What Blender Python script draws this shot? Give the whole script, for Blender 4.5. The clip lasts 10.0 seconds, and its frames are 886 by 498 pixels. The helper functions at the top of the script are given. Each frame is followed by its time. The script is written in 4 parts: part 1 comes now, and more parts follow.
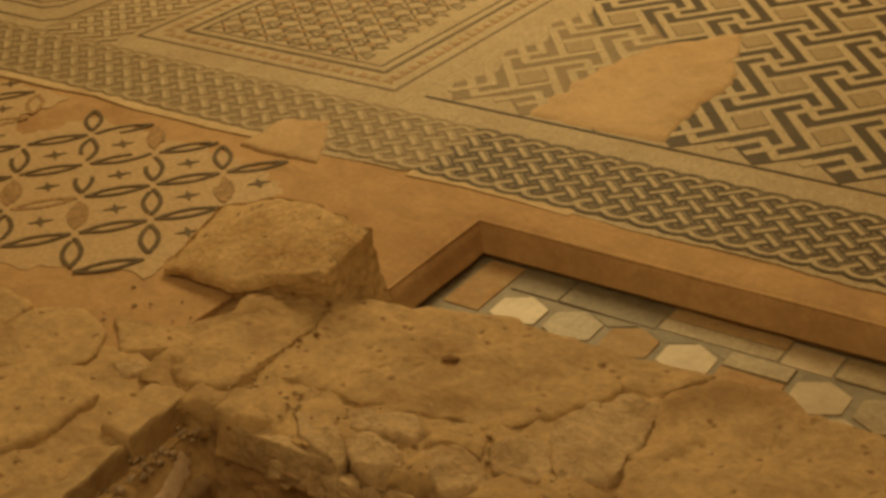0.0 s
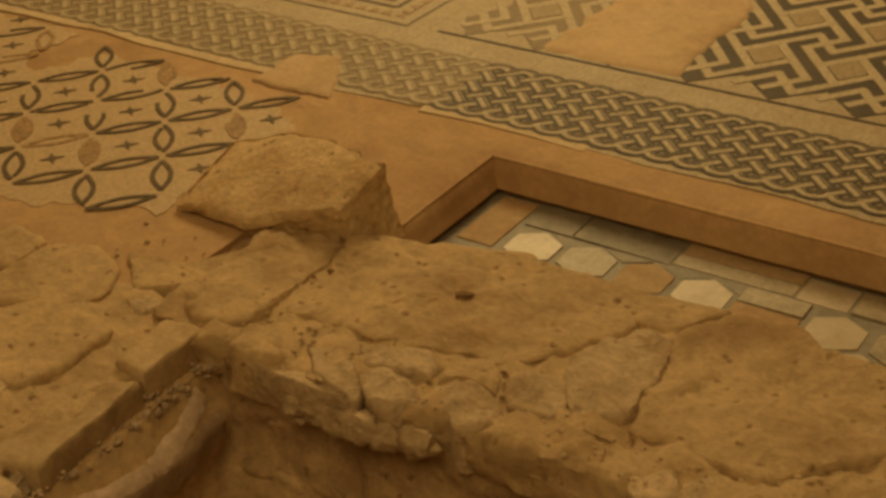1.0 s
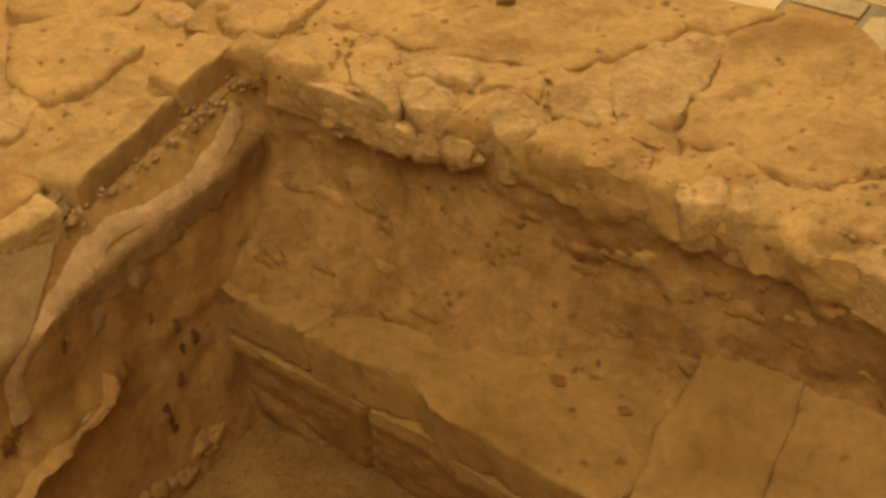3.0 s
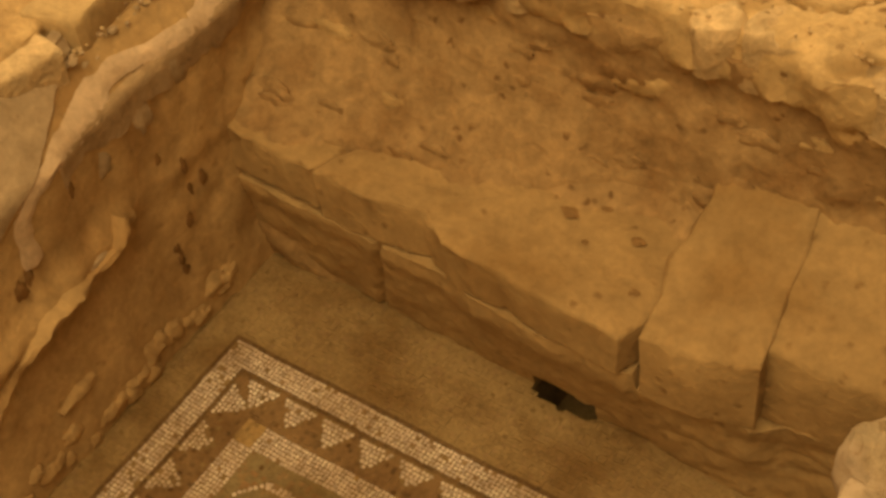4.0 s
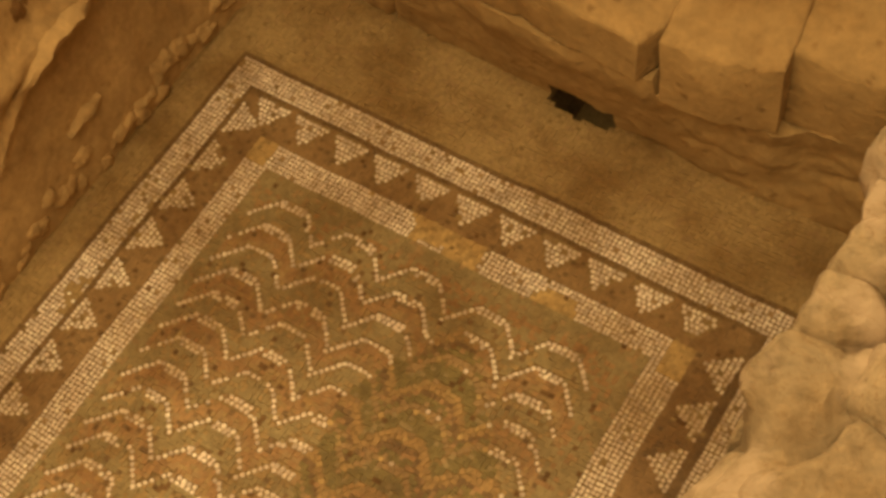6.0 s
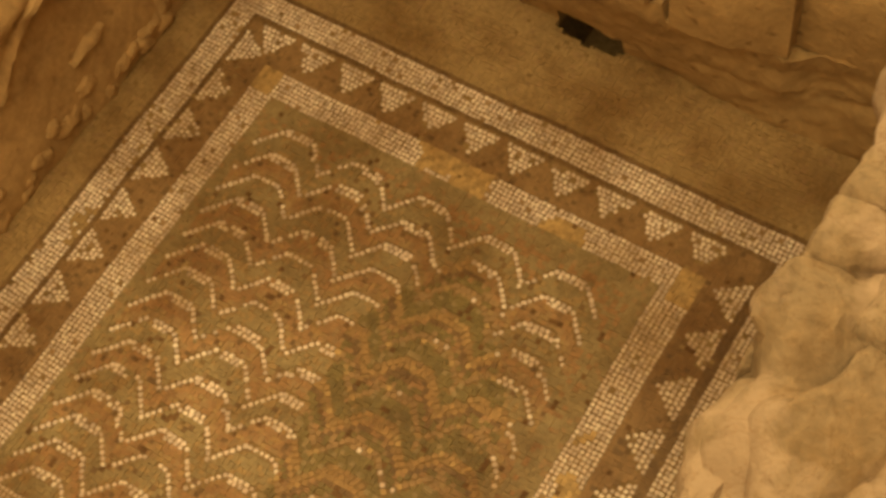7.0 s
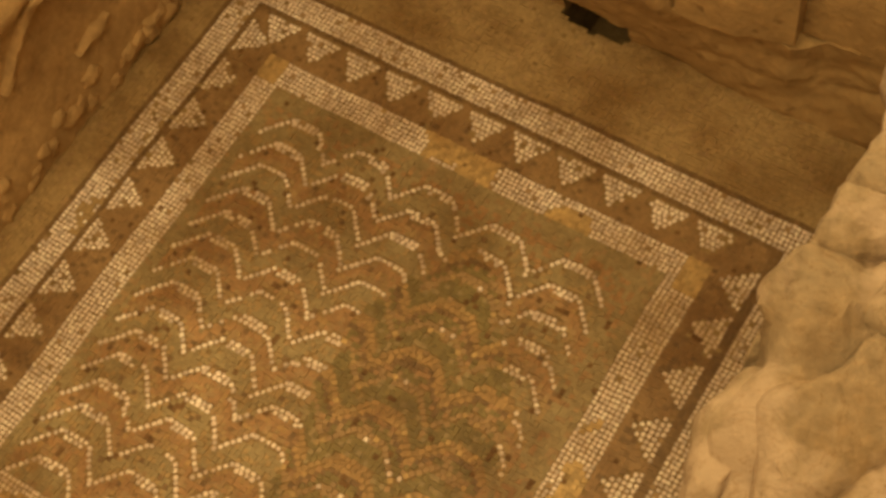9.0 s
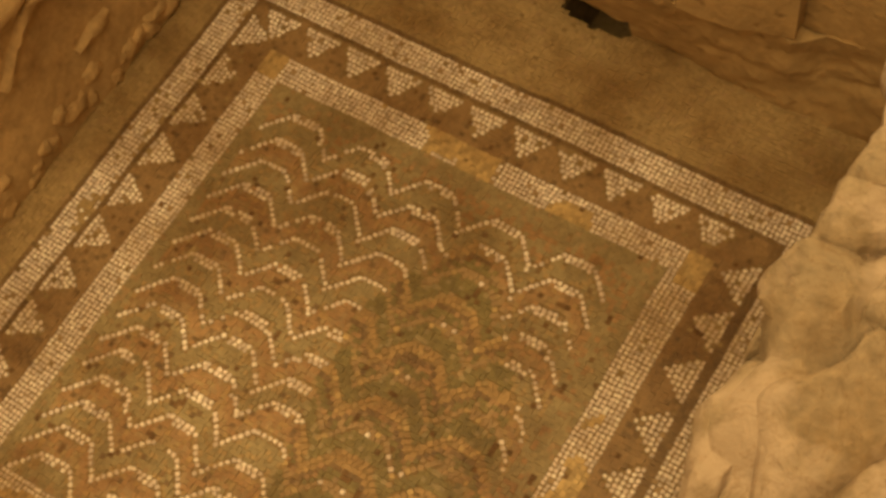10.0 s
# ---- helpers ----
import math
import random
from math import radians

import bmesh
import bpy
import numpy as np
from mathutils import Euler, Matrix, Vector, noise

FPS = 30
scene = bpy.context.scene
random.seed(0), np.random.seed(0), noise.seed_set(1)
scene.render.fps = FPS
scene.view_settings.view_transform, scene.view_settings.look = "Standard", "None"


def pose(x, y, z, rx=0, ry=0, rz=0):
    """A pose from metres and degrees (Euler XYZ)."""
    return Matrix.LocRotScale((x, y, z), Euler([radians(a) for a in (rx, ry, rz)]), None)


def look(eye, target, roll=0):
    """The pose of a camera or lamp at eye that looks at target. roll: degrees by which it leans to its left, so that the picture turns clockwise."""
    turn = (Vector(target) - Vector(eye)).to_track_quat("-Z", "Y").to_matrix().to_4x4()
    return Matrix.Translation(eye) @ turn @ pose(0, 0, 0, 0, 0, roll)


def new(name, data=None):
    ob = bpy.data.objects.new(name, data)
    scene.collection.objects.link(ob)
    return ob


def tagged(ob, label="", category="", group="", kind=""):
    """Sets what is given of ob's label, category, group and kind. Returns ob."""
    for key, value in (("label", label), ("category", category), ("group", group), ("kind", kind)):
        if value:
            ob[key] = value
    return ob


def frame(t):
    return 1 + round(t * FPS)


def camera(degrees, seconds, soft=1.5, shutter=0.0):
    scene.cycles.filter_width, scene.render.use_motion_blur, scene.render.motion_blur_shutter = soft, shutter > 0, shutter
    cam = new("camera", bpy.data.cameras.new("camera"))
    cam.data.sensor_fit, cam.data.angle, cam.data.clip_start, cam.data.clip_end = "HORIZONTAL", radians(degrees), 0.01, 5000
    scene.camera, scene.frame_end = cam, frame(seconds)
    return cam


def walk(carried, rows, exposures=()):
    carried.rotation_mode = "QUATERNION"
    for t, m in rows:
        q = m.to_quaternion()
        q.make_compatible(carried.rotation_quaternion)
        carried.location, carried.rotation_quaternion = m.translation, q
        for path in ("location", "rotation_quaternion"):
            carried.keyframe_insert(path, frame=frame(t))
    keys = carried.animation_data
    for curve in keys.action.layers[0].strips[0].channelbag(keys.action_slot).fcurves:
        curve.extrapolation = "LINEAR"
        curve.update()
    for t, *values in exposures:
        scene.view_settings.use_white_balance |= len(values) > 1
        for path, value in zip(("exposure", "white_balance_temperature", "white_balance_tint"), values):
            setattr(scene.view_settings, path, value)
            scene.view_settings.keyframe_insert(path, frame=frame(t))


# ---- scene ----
cam = camera(33.57, 10.0, soft=3.3)
ROWS = [
    # seconds, x, y, z, tilt, lean, heading
    (0, 0.0002, -0.0001, 2.2002, 62.188, 1.592, 32.66),
    (0.5, -0.0016, 0.0017, 2.1971, 61.618, 1.707, 32.692),
    (1, -0.0152, 0.0077, 2.1839, 59.787, 1.917, 32.972),
    (1.5, -0.026, 0.0237, 2.1658, 57.311, 2.45, 33.532),
    (2, -0.0356, 0.0374, 2.1477, 54.422, 2.917, 33.874),
    (2.5, -0.0422, 0.0494, 2.1291, 51.764, 3.247, 33.825),
    (2.7, -0.0494, 0.0547, 2.106, 50.732, 3.375, 33.795),
    (3.8, -0.0923, 0.0808, 2.1011, 43.406, 4.408, 33.026),
    (4, -0.0956, 0.0865, 2.0849, 42.207, 4.658, 32.883),
    (4.5, -0.1084, 0.0963, 2.0702, 39.363, 5.228, 32.885),
    (5, -0.1143, 0.1042, 2.0493, 36.361, 5.656, 32.423),
    (5.5, -0.1208, 0.1122, 2.0277, 33.805, 5.731, 31.991),
    (6, -0.1265, 0.1175, 2.0069, 31.136, 5.952, 32.01),
    (6.2, -0.1277, 0.1209, 1.9987, 30.203, 6.108, 32.078),
    (7.5, -0.1303, 0.1221, 1.9806, 28.282, 6.383, 31.876),
    (8, -0.1309, 0.1219, 1.9825, 28.181, 6.495, 31.888),
    (8.5, -0.13, 0.1234, 1.9786, 28.139, 6.609, 31.891),
    (9, -0.1316, 0.1221, 1.9794, 28.04, 6.638, 31.904),
    (9.5, -0.13, 0.1252, 1.9777, 28.002, 6.704, 31.782),
    (10, -0.1294, 0.1253, 1.9764, 27.834, 6.827, 31.773),
]
EXPOSURES = [(0.0, -0.72), (1.0, -0.80), (1.5, -0.83), (2.0, -0.88), (2.25, -0.58), (2.5, -0.24), (2.7, -0.04), (3.8, 0.53), (4.5, 0.63), (5.5, 0.68), (6.0, 0.65), (7.5, 0.56), (10.0, 0.55)]
walk(cam, [(t, pose(x, y, z, a, b, c)) for t, x, y, z, a, b, c in ROWS], EXPOSURES)

# ---- light: a hall lit from above by warm lamps, assumed and out of view ----
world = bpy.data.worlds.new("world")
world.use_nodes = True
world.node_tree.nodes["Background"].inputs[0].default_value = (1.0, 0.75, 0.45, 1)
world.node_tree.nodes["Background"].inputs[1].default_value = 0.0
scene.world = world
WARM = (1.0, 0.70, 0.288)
# both assumed, out of view: a flood lamp high on the far side and a ceiling lamp over the pit
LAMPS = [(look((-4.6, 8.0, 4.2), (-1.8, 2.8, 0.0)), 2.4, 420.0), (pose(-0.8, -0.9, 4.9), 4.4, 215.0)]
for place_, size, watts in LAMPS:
    data = bpy.data.lights.new("assumed_light_source", "AREA")
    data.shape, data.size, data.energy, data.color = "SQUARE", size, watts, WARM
    new("assumed_light_source", data).matrix_world = place_


# ---- materials ----
def nodes_of(name):
    m = bpy.data.materials.new(name)
    m.use_nodes = True
    t = m.node_tree
    return m, t, t.nodes["Principled BSDF"]


def add(t, kind, **values):
    n = t.nodes.new(kind)
    for k, v in values.items():
        n.inputs[k].default_value = v
    return n


def ramp(t, source, stops):
    r = t.nodes.new("ShaderNodeValToRGB")
    e = r.color_ramp.elements
    e[0].position, e[0].color = stops[0][0], (*stops[0][1], 1)
    e[1].position, e[1].color = stops[-1][0], (*stops[-1][1], 1)
    for p, c in stops[1:-1]:
        x = e.new(p)
        x.color = (*c, 1)
    t.links.new(source, r.inputs[0])
    return r.outputs[0]


def mixed(t, kind, fac, a, b):
    n = t.nodes.new("ShaderNodeMix")
    n.data_type, n.blend_type = "RGBA", kind
    for value, slot in ((fac, 0), (a, 6), (b, 7)):
        if isinstance(value, (int, float)):
            n.inputs[slot].default_value = value if slot == 0 else (value, value, value, 1)
        elif isinstance(value, tuple):
            n.inputs[slot].default_value = (*value, 1)
        else:
            t.links.new(value, n.inputs[slot])
    return n.outputs[2]


def shade(c, k):
    return tuple(min(1.0, v * k) for v in c)


def earth(name, base, stain, big=2.2, fine=45.0, var=0.22, rough=0.9, bump=0.5, pits=0.0, island=False):
    """Stone, mortar or earth: broad stains, grain and, where wanted, small pits."""
    m, t, p = nodes_of(name)
    co = t.nodes.new("ShaderNodeTexCoord").outputs["Object"]
    n1 = add(t, "ShaderNodeTexNoise", Scale=big, Detail=6.0, Roughness=0.6)
    n2 = add(t, "ShaderNodeTexNoise", Scale=fine, Detail=5.0, Roughness=0.65)
    n3 = add(t, "ShaderNodeTexNoise", Scale=big * 5, Detail=4.0, Roughness=0.6, Distortion=0.6)
    for n in (n1, n2, n3):
        t.links.new(co, n.inputs["Vector"])
    c = ramp(t, n1.outputs[0], [(0.32, stain), (0.5, base), (0.72, shade(base, 1 + var))])
    c = mixed(t, "MULTIPLY", 1.0, c, ramp(t, n3.outputs[0], [(0.3, (1 - var,) * 3), (0.65, (1.06,) * 3)]))
    c = mixed(t, "MULTIPLY", 1.0, c, ramp(t, n2.outputs[0], [(0.3, (1 - var * 0.9,) * 3), (0.7, (1.08,) * 3)]))
    height = n2.outputs[0]
    if pits:
        v = add(t, "ShaderNodeTexVoronoi", Scale=17.0)
        warp = t.nodes.new("ShaderNodeVectorMath")
        warp.operation = "MULTIPLY_ADD"
        t.links.new(n3.outputs["Color"], warp.inputs[0])
        warp.inputs[1].default_value = (0.05, 0.05, 0.05)
        t.links.new(co, warp.inputs[2])
        t.links.new(warp.outputs[0], v.inputs["Vector"])
        near = ramp(t, v.outputs["Distance"], [(0.08, (0, 0, 0)), (0.22, (1, 1, 1))])
        few = ramp(t, n1.outputs[0], [(0.42, (1, 1, 1)), (0.50, (0, 0, 0))])
        pit = mixed(t, "SCREEN", 1.0, near, few)
        c = mixed(t, "MULTIPLY", pits, c, ramp(t, pit, [(0.0, (0.45, 0.36, 0.28)), (1.0, (1, 1, 1))]))
        height = mixed(t, "MULTIPLY", 1.0, n2.outputs[0], pit)
    if island:
        g = t.nodes.new("ShaderNodeNewGeometry")
        c = mixed(t, "MULTIPLY", 1.0, c, ramp(t, g.outputs["Random Per Island"], [(0.0, (0.78,) * 3), (1.0, (1.15,) * 3)]))
    b = add(t, "ShaderNodeBump", Strength=bump, Distance=0.012)
    t.links.new(height, b.inputs["Height"])
    b2 = add(t, "ShaderNodeBump", Strength=bump * 0.6, Distance=0.03)
    t.links.new(n3.outputs[0], b2.inputs["Height"])
    t.links.new(b.outputs[0], b2.inputs["Normal"])
    t.links.new(b2.outputs[0], p.inputs["Normal"])
    t.links.new(c, p.inputs["Base Color"])
    p.inputs["Roughness"].default_value = rough
    return m


def tesserae(name, base, var=0.35, size=0.011, worn=0.25, dirt=(0.30, 0.20, 0.10)):
    """A floor of small set stones, too small to tell apart: joints, stone by stone shades, wear."""
    m, t, p = nodes_of(name)
    co = t.nodes.new("ShaderNodeTexCoord").outputs["Object"]
    v = add(t, "ShaderNodeTexVoronoi", Scale=1 / size, Randomness=0.45)
    e = add(t, "ShaderNodeTexVoronoi", Scale=1 / size, Randomness=0.45)
    e.feature = "DISTANCE_TO_EDGE"
    n = add(t, "ShaderNodeTexNoise", Scale=2.5, Detail=6.0, Roughness=0.65)
    for k in (v, e, n):
        t.links.new(co, k.inputs["Vector"])
    bw = t.nodes.new("ShaderNodeRGBToBW")
    t.links.new(v.outputs["Color"], bw.inputs[0])
    c = ramp(t, bw.outputs[0], [(0.2, shade(base, 1 - var)), (0.8, shade(base, 1 + var * 0.6))])
    c = mixed(t, "MULTIPLY", 1.0, c, ramp(t, e.outputs["Distance"], [(0.02, (0.72, 0.67, 0.60)), (0.12, (1, 1, 1))]))
    c = mixed(t, "MIX", ramp(t, n.outputs[0], [(0.42, (0, 0, 0)), (0.75, (worn * 2.2,) * 3)]), c, dirt)
    b = add(t, "ShaderNodeBump", Strength=0.5, Distance=0.003)
    t.links.new(e.outputs["Distance"], b.inputs["Height"])
    t.links.new(b.outputs[0], p.inputs["Normal"])
    t.links.new(c, p.inputs["Base Color"])
    p.inputs["Roughness"].default_value = 0.7
    return m


def cube_stone(name, base, var=0.3, rough=0.5):
    """One set stone, each a little different from the next."""
    m, t, p = nodes_of(name)
    g = t.nodes.new("ShaderNodeNewGeometry")
    o = t.nodes.new("ShaderNodeObjectInfo")
    s = t.nodes.new("ShaderNodeMath")
    s.operation = "ADD"
    t.links.new(g.outputs["Random Per Island"], s.inputs[0])
    t.links.new(o.outputs["Random"], s.inputs[1])
    f = t.nodes.new("ShaderNodeMath")
    f.operation = "FRACT"
    t.links.new(s.outputs[0], f.inputs[0])
    co = g.outputs["Position"]
    n = add(t, "ShaderNodeTexNoise", Scale=180.0, Detail=3.0)
    n1 = add(t, "ShaderNodeTexNoise", Scale=4.0, Detail=5.0, Roughness=0.6)
    t.links.new(co, n.inputs["Vector"])
    t.links.new(co, n1.inputs["Vector"])
    c = ramp(t, f.outputs[0], [(0.0, shade(base, 1 - var)), (0.5, base), (1.0, shade(base, 1 + var * 0.7))])
    c = mixed(t, "MULTIPLY", 1.0, c, ramp(t, n.outputs[0], [(0.3, (0.8,) * 3), (0.7, (1.1,) * 3)]))
    c = mixed(t, "MULTIPLY", 1.0, c, ramp(t, n1.outputs[0], [(0.36, (0.56, 0.47, 0.37)), (0.62, (1, 1, 1))]))
    t.links.new(c, p.inputs["Base Color"])
    p.inputs["Roughness"].default_value = rough
    b = add(t, "ShaderNodeBump", Strength=0.3, Distance=0.002)
    t.links.new(n.outputs[0], b.inputs["Height"])
    t.links.new(b.outputs[0], p.inputs["Normal"])
    return m


MORTAR = earth("lime_mortar", (0.50, 0.325, 0.17), (0.40, 0.24, 0.115), big=1.6, var=0.14, bump=0.25)
LIME = earth("limestone", (0.53, 0.375, 0.20), (0.37, 0.235, 0.11), big=3.0, var=0.2, bump=0.5, pits=1.0)
LIME_SMOOTH = earth("dressed_limestone", (0.43, 0.295, 0.15), (0.34, 0.215, 0.095), big=2.6, var=0.17, bump=0.36, pits=0.6)
RUBBLE = earth("pale_rubble", (0.56, 0.415, 0.255), (0.42, 0.285, 0.155), big=6.0, var=0.22, bump=0.7, pits=0.5)
FILL = earth("wall_fill", (0.44, 0.295, 0.155), (0.31, 0.185, 0.085), big=4.0, var=0.24, bump=0.45, pits=0.9)
EARTH = earth("packed_earth", (0.52, 0.36, 0.19), (0.40, 0.25, 0.115), big=3.2, var=0.2, bump=0.28, pits=0.35)
PLASTER = earth("pale_plaster", (0.58, 0.44, 0.33), (0.47, 0.34, 0.235), big=8.0, var=0.15, bump=0.3)
OLDPLASTER = earth("old_plaster", (0.42, 0.32, 0.225), (0.34, 0.245, 0.155), big=7.0, var=0.16, bump=0.3)
MUDPLASTER = earth("mud_plaster", (0.39, 0.28, 0.18), (0.31, 0.21, 0.125), big=7.0, var=0.16, bump=0.3)
BRICK = earth("cut_stone", (0.55, 0.40, 0.225), (0.42, 0.28, 0.14), big=5.0, var=0.14, bump=0.3, island=True)
ROCK = earth("yellow_rock", (0.335, 0.257, 0.175), (0.275, 0.19, 0.108), big=5.0, var=0.24, bump=0.4, pits=0.7)
# broken facets of the rock
_t = ROCK.node_tree
_p = next(n for n in _t.nodes if n.type == "BSDF_PRINCIPLED")
_v = add(_t, "ShaderNodeTexVoronoi", Scale=9.0, Randomness=1.0)
_w = add(_t, "ShaderNodeTexNoise", Scale=6.0, Detail=4.0)
_m = mixed(_t, "MIX", 0.82, _w.outputs["Color"], _t.nodes.new("ShaderNodeTexCoord").outputs["Object"])
_t.links.new(_m, _v.inputs["Vector"])
_b = add(_t, "ShaderNodeBump", Strength=0.2, Distance=0.03)
_t.links.new(_v.outputs["Distance"], _b.inputs["Height"])
_t.links.new(_p.inputs["Normal"].links[0].from_socket, _b.inputs["Normal"])
_t.links.new(_b.outputs[0], _p.inputs["Normal"])
# pale worn patches and thin dark cracks
_co = _t.nodes.new("ShaderNodeTexCoord").outputs["Object"]
_n = add(_t, "ShaderNodeTexNoise", Scale=4.5, Detail=7.0, Roughness=0.62)
_k = add(_t, "ShaderNodeTexNoise", Scale=7.0, Detail=6.0, Roughness=0.6, Distortion=1.2)
_t.links.new(_co, _n.inputs["Vector"])
_t.links.new(_co, _k.inputs["Vector"])
_c = _p.inputs["Base Color"].links[0].from_socket
_c = mixed(_t, "MIX", ramp(_t, _n.outputs[0], [(0.46, (0, 0, 0)), (0.56, (0.8, 0.8, 0.8))]), _c, (0.44, 0.34, 0.265))
_c = mixed(_t, "MULTIPLY", 1.0, _c, ramp(_t, _k.outputs[0], [(0.488, (1, 1, 1)), (0.4955, (0.74, 0.66, 0.56)), (0.503, (1, 1, 1))]))
_t.links.new(_c, _p.inputs["Base Color"])
BED = earth("setting_bed", (0.27, 0.185, 0.09), (0.21, 0.14, 0.068), big=6.0, var=0.2)
BLOCKSTONE = earth("ochre_limestone", (0.63, 0.45, 0.24), (0.50, 0.32, 0.145), big=6.0, var=0.18, bump=0.7, pits=0.9)
REPAIR = earth("repair_mortar", (0.55, 0.395, 0.235), (0.48, 0.325, 0.175), big=1.8, var=0.12, bump=0.25)
# dark brown standing in for the shade inside holes and hollows
HOLLOW_DARK = earth("hollow_dark", (0.24, 0.135, 0.055), (0.16, 0.085, 0.03), big=6.0, var=0.2)
STAIN = earth("stain_brown", (0.33, 0.20, 0.09), (0.26, 0.15, 0.065), big=9.0, var=0.2)
HALLWALL = earth("hall_plaster", (0.55, 0.44, 0.31), (0.48, 0.37, 0.25), big=1.0, var=0.08, bump=0.1)
FIELD = tesserae("pale_tesserae", (0.50, 0.415, 0.285), var=0.15)
FLOWERFIELD = tesserae("cream_tesserae", (0.57, 0.43, 0.265), var=0.15, worn=0.2, dirt=(0.50, 0.33, 0.17))
DARKLINE = tesserae("dark_tesserae", (0.062, 0.043, 0.022), var=0.2, worn=0.05)
FADED = tesserae("faded_dark_tesserae", (0.27, 0.205, 0.12), var=0.15, worn=0.2)
MIDLINE = tesserae("brown_tesserae", (0.125, 0.09, 0.047), var=0.2, worn=0.14)
LIMEEDGE = earth("lime_edging", (0.60, 0.47, 0.30), (0.48, 0.34, 0.19), big=4.0, var=0.12, bump=0.3)
OCHRE = tesserae("ochre_tesserae", (0.42, 0.27, 0.13), worn=0.2)
BRAIDLIGHT = tesserae("braid_tesserae", (0.55, 0.46, 0.315), var=0.15, worn=0.08)
GREYFILL = tesserae("grey_brown_tesserae", (0.38, 0.295, 0.18), var=0.15, worn=0.1)
T_WHITE = cube_stone("white_stone", (0.891, 0.775, 0.738), var=0.30, rough=0.35)
T_GREEN = cube_stone("green_stone", (0.331, 0.264, 0.150), var=0.15)
T_RED = cube_stone("red_brown_stone", (0.381, 0.236, 0.122), var=0.18)
T_BROWN = cube_stone("brown_stone", (0.211, 0.133, 0.066), var=0.2)
T_YELLOW = cube_stone("yellow_stone", (0.52, 0.375, 0.185))
T_TAN = cube_stone("tan_stone", (0.372, 0.257, 0.143), var=0.16)
T_PLAIN = cube_stone("plain_stone", (0.392, 0.281, 0.145), var=0.14)
T_ORANGE = cube_stone("orange_stone", (0.402, 0.267, 0.126), var=0.22)
T_OLIVE = cube_stone("olive_stone", (0.223, 0.178, 0.075), var=0.18)
T_SOIL = cube_stone("soil_filled_gap", (0.18, 0.105, 0.05), var=0.2, rough=0.9)
T_UMBER = cube_stone("umber_stone", (0.302, 0.194, 0.099), var=0.14)
MARBLE = earth("white_marble", (0.50, 0.415, 0.30), (0.41, 0.32, 0.21), big=9.0, fine=20.0, var=0.1, rough=0.45, bump=0.08)
GREYMARBLE = earth("grey_marble", (0.40, 0.33, 0.22), (0.33, 0.26, 0.165), big=14.0, fine=60.0, var=0.22, rough=0.5, bump=0.1)
SLATE = earth("green_slate", (0.25, 0.22, 0.17), (0.19, 0.165, 0.12), big=5.0, fine=40.0, var=0.15, rough=0.6, bump=0.15)
TANTILE = earth("tan_tile", (0.46, 0.33, 0.19), (0.42, 0.26, 0.13), big=6.0, var=0.12, bump=0.15)


# ---- builders ----
def mesh_object(name, verts, faces, material, parent=None, label="", smooth=True):
    data = bpy.data.meshes.new(name)
    data.from_pydata([tuple(v) for v in verts], [], faces)
    data.validate()
    data.materials.append(material)
    if smooth:
        data.polygons.foreach_set("use_smooth", [True] * len(data.polygons))
        data.set_sharp_from_angle(angle=radians(48))
    ob = new(name, data)
    if parent is not None:
        ob.parent = parent
    if label:
        tagged(ob, label)
    return ob


def empty(name, label, category, kind="", group=""):
    return tagged(new(name), label, category, group, kind)


def fuzz(p, freq, seed):
    return noise.fractal(Vector((p[0] * freq + seed * 7.3, p[1] * freq - seed * 3.1, p[2] * freq + seed * 1.7)), 0.9, 2.1, 4)


def box_grid(x0, x1, y0, y1, z0, z1, step, skip=()):
    """A closed box of small quads: vertices, faces and outward directions."""
    low, high = (x0, y0, z0), (x1, y1, z1)
    counts = [max(1, round((high[k] - low[k]) / step)) for k in range(3)]
    verts, faces, index = [], [], {}

    def vertex(i):
        if i not in index:
            index[i] = len(verts)
            verts.append([low[k] + (high[k] - low[k]) * i[k] / counts[k] for k in range(3)])
        return index[i]

    for k in range(3):
        a, b = (k + 1) % 3, (k + 2) % 3
        for end in (0, 1):
            if (k, end) in skip:
                continue
            for i in range(counts[a]):
                for j in range(counts[b]):
                    ids = []
                    for di, dj in ((0, 0), (1, 0), (1, 1), (0, 1)):
                        c = [0, 0, 0]
                        c[k], c[a], c[b] = end * counts[k], i + di, j + dj
                        ids.append(vertex(tuple(c)))
                    faces.append(ids if end else ids[::-1])
    return verts, faces


def rough_box(name, box, step, amp, seed, material, parent=None, label="", round_=0.02, freq=4.0, warp=None, fine=0.25):
    """A block with rounded edges and an uneven surface."""
    x0, x1, y0, y1, z0, z1 = box
    verts, faces = box_grid(*box, step)
    low, high = (x0, y0, z0), (x1, y1, z1)
    for v in verts:
        out = [0.0, 0.0, 0.0]
        for k in range(3):
            if v[k] - low[k] < round_:
                out[k] = -1 + (v[k] - low[k]) / round_
            elif high[k] - v[k] < round_:
                out[k] = 1 - (high[k] - v[k]) / round_
        n = math.sqrt(sum(o * o for o in out))
        if n > 0:
            pull = max(0.0, n - 1) * round_ * 0.8
            d = amp * fuzz(v, freq, seed) + amp * fine * fuzz(v, freq * 5, seed + 9)
            for k in range(3):
                v[k] += out[k] / n * (d - pull)
        if warp:
            v[:] = warp(v)
    return mesh_object(name, verts, faces, material, parent, label)


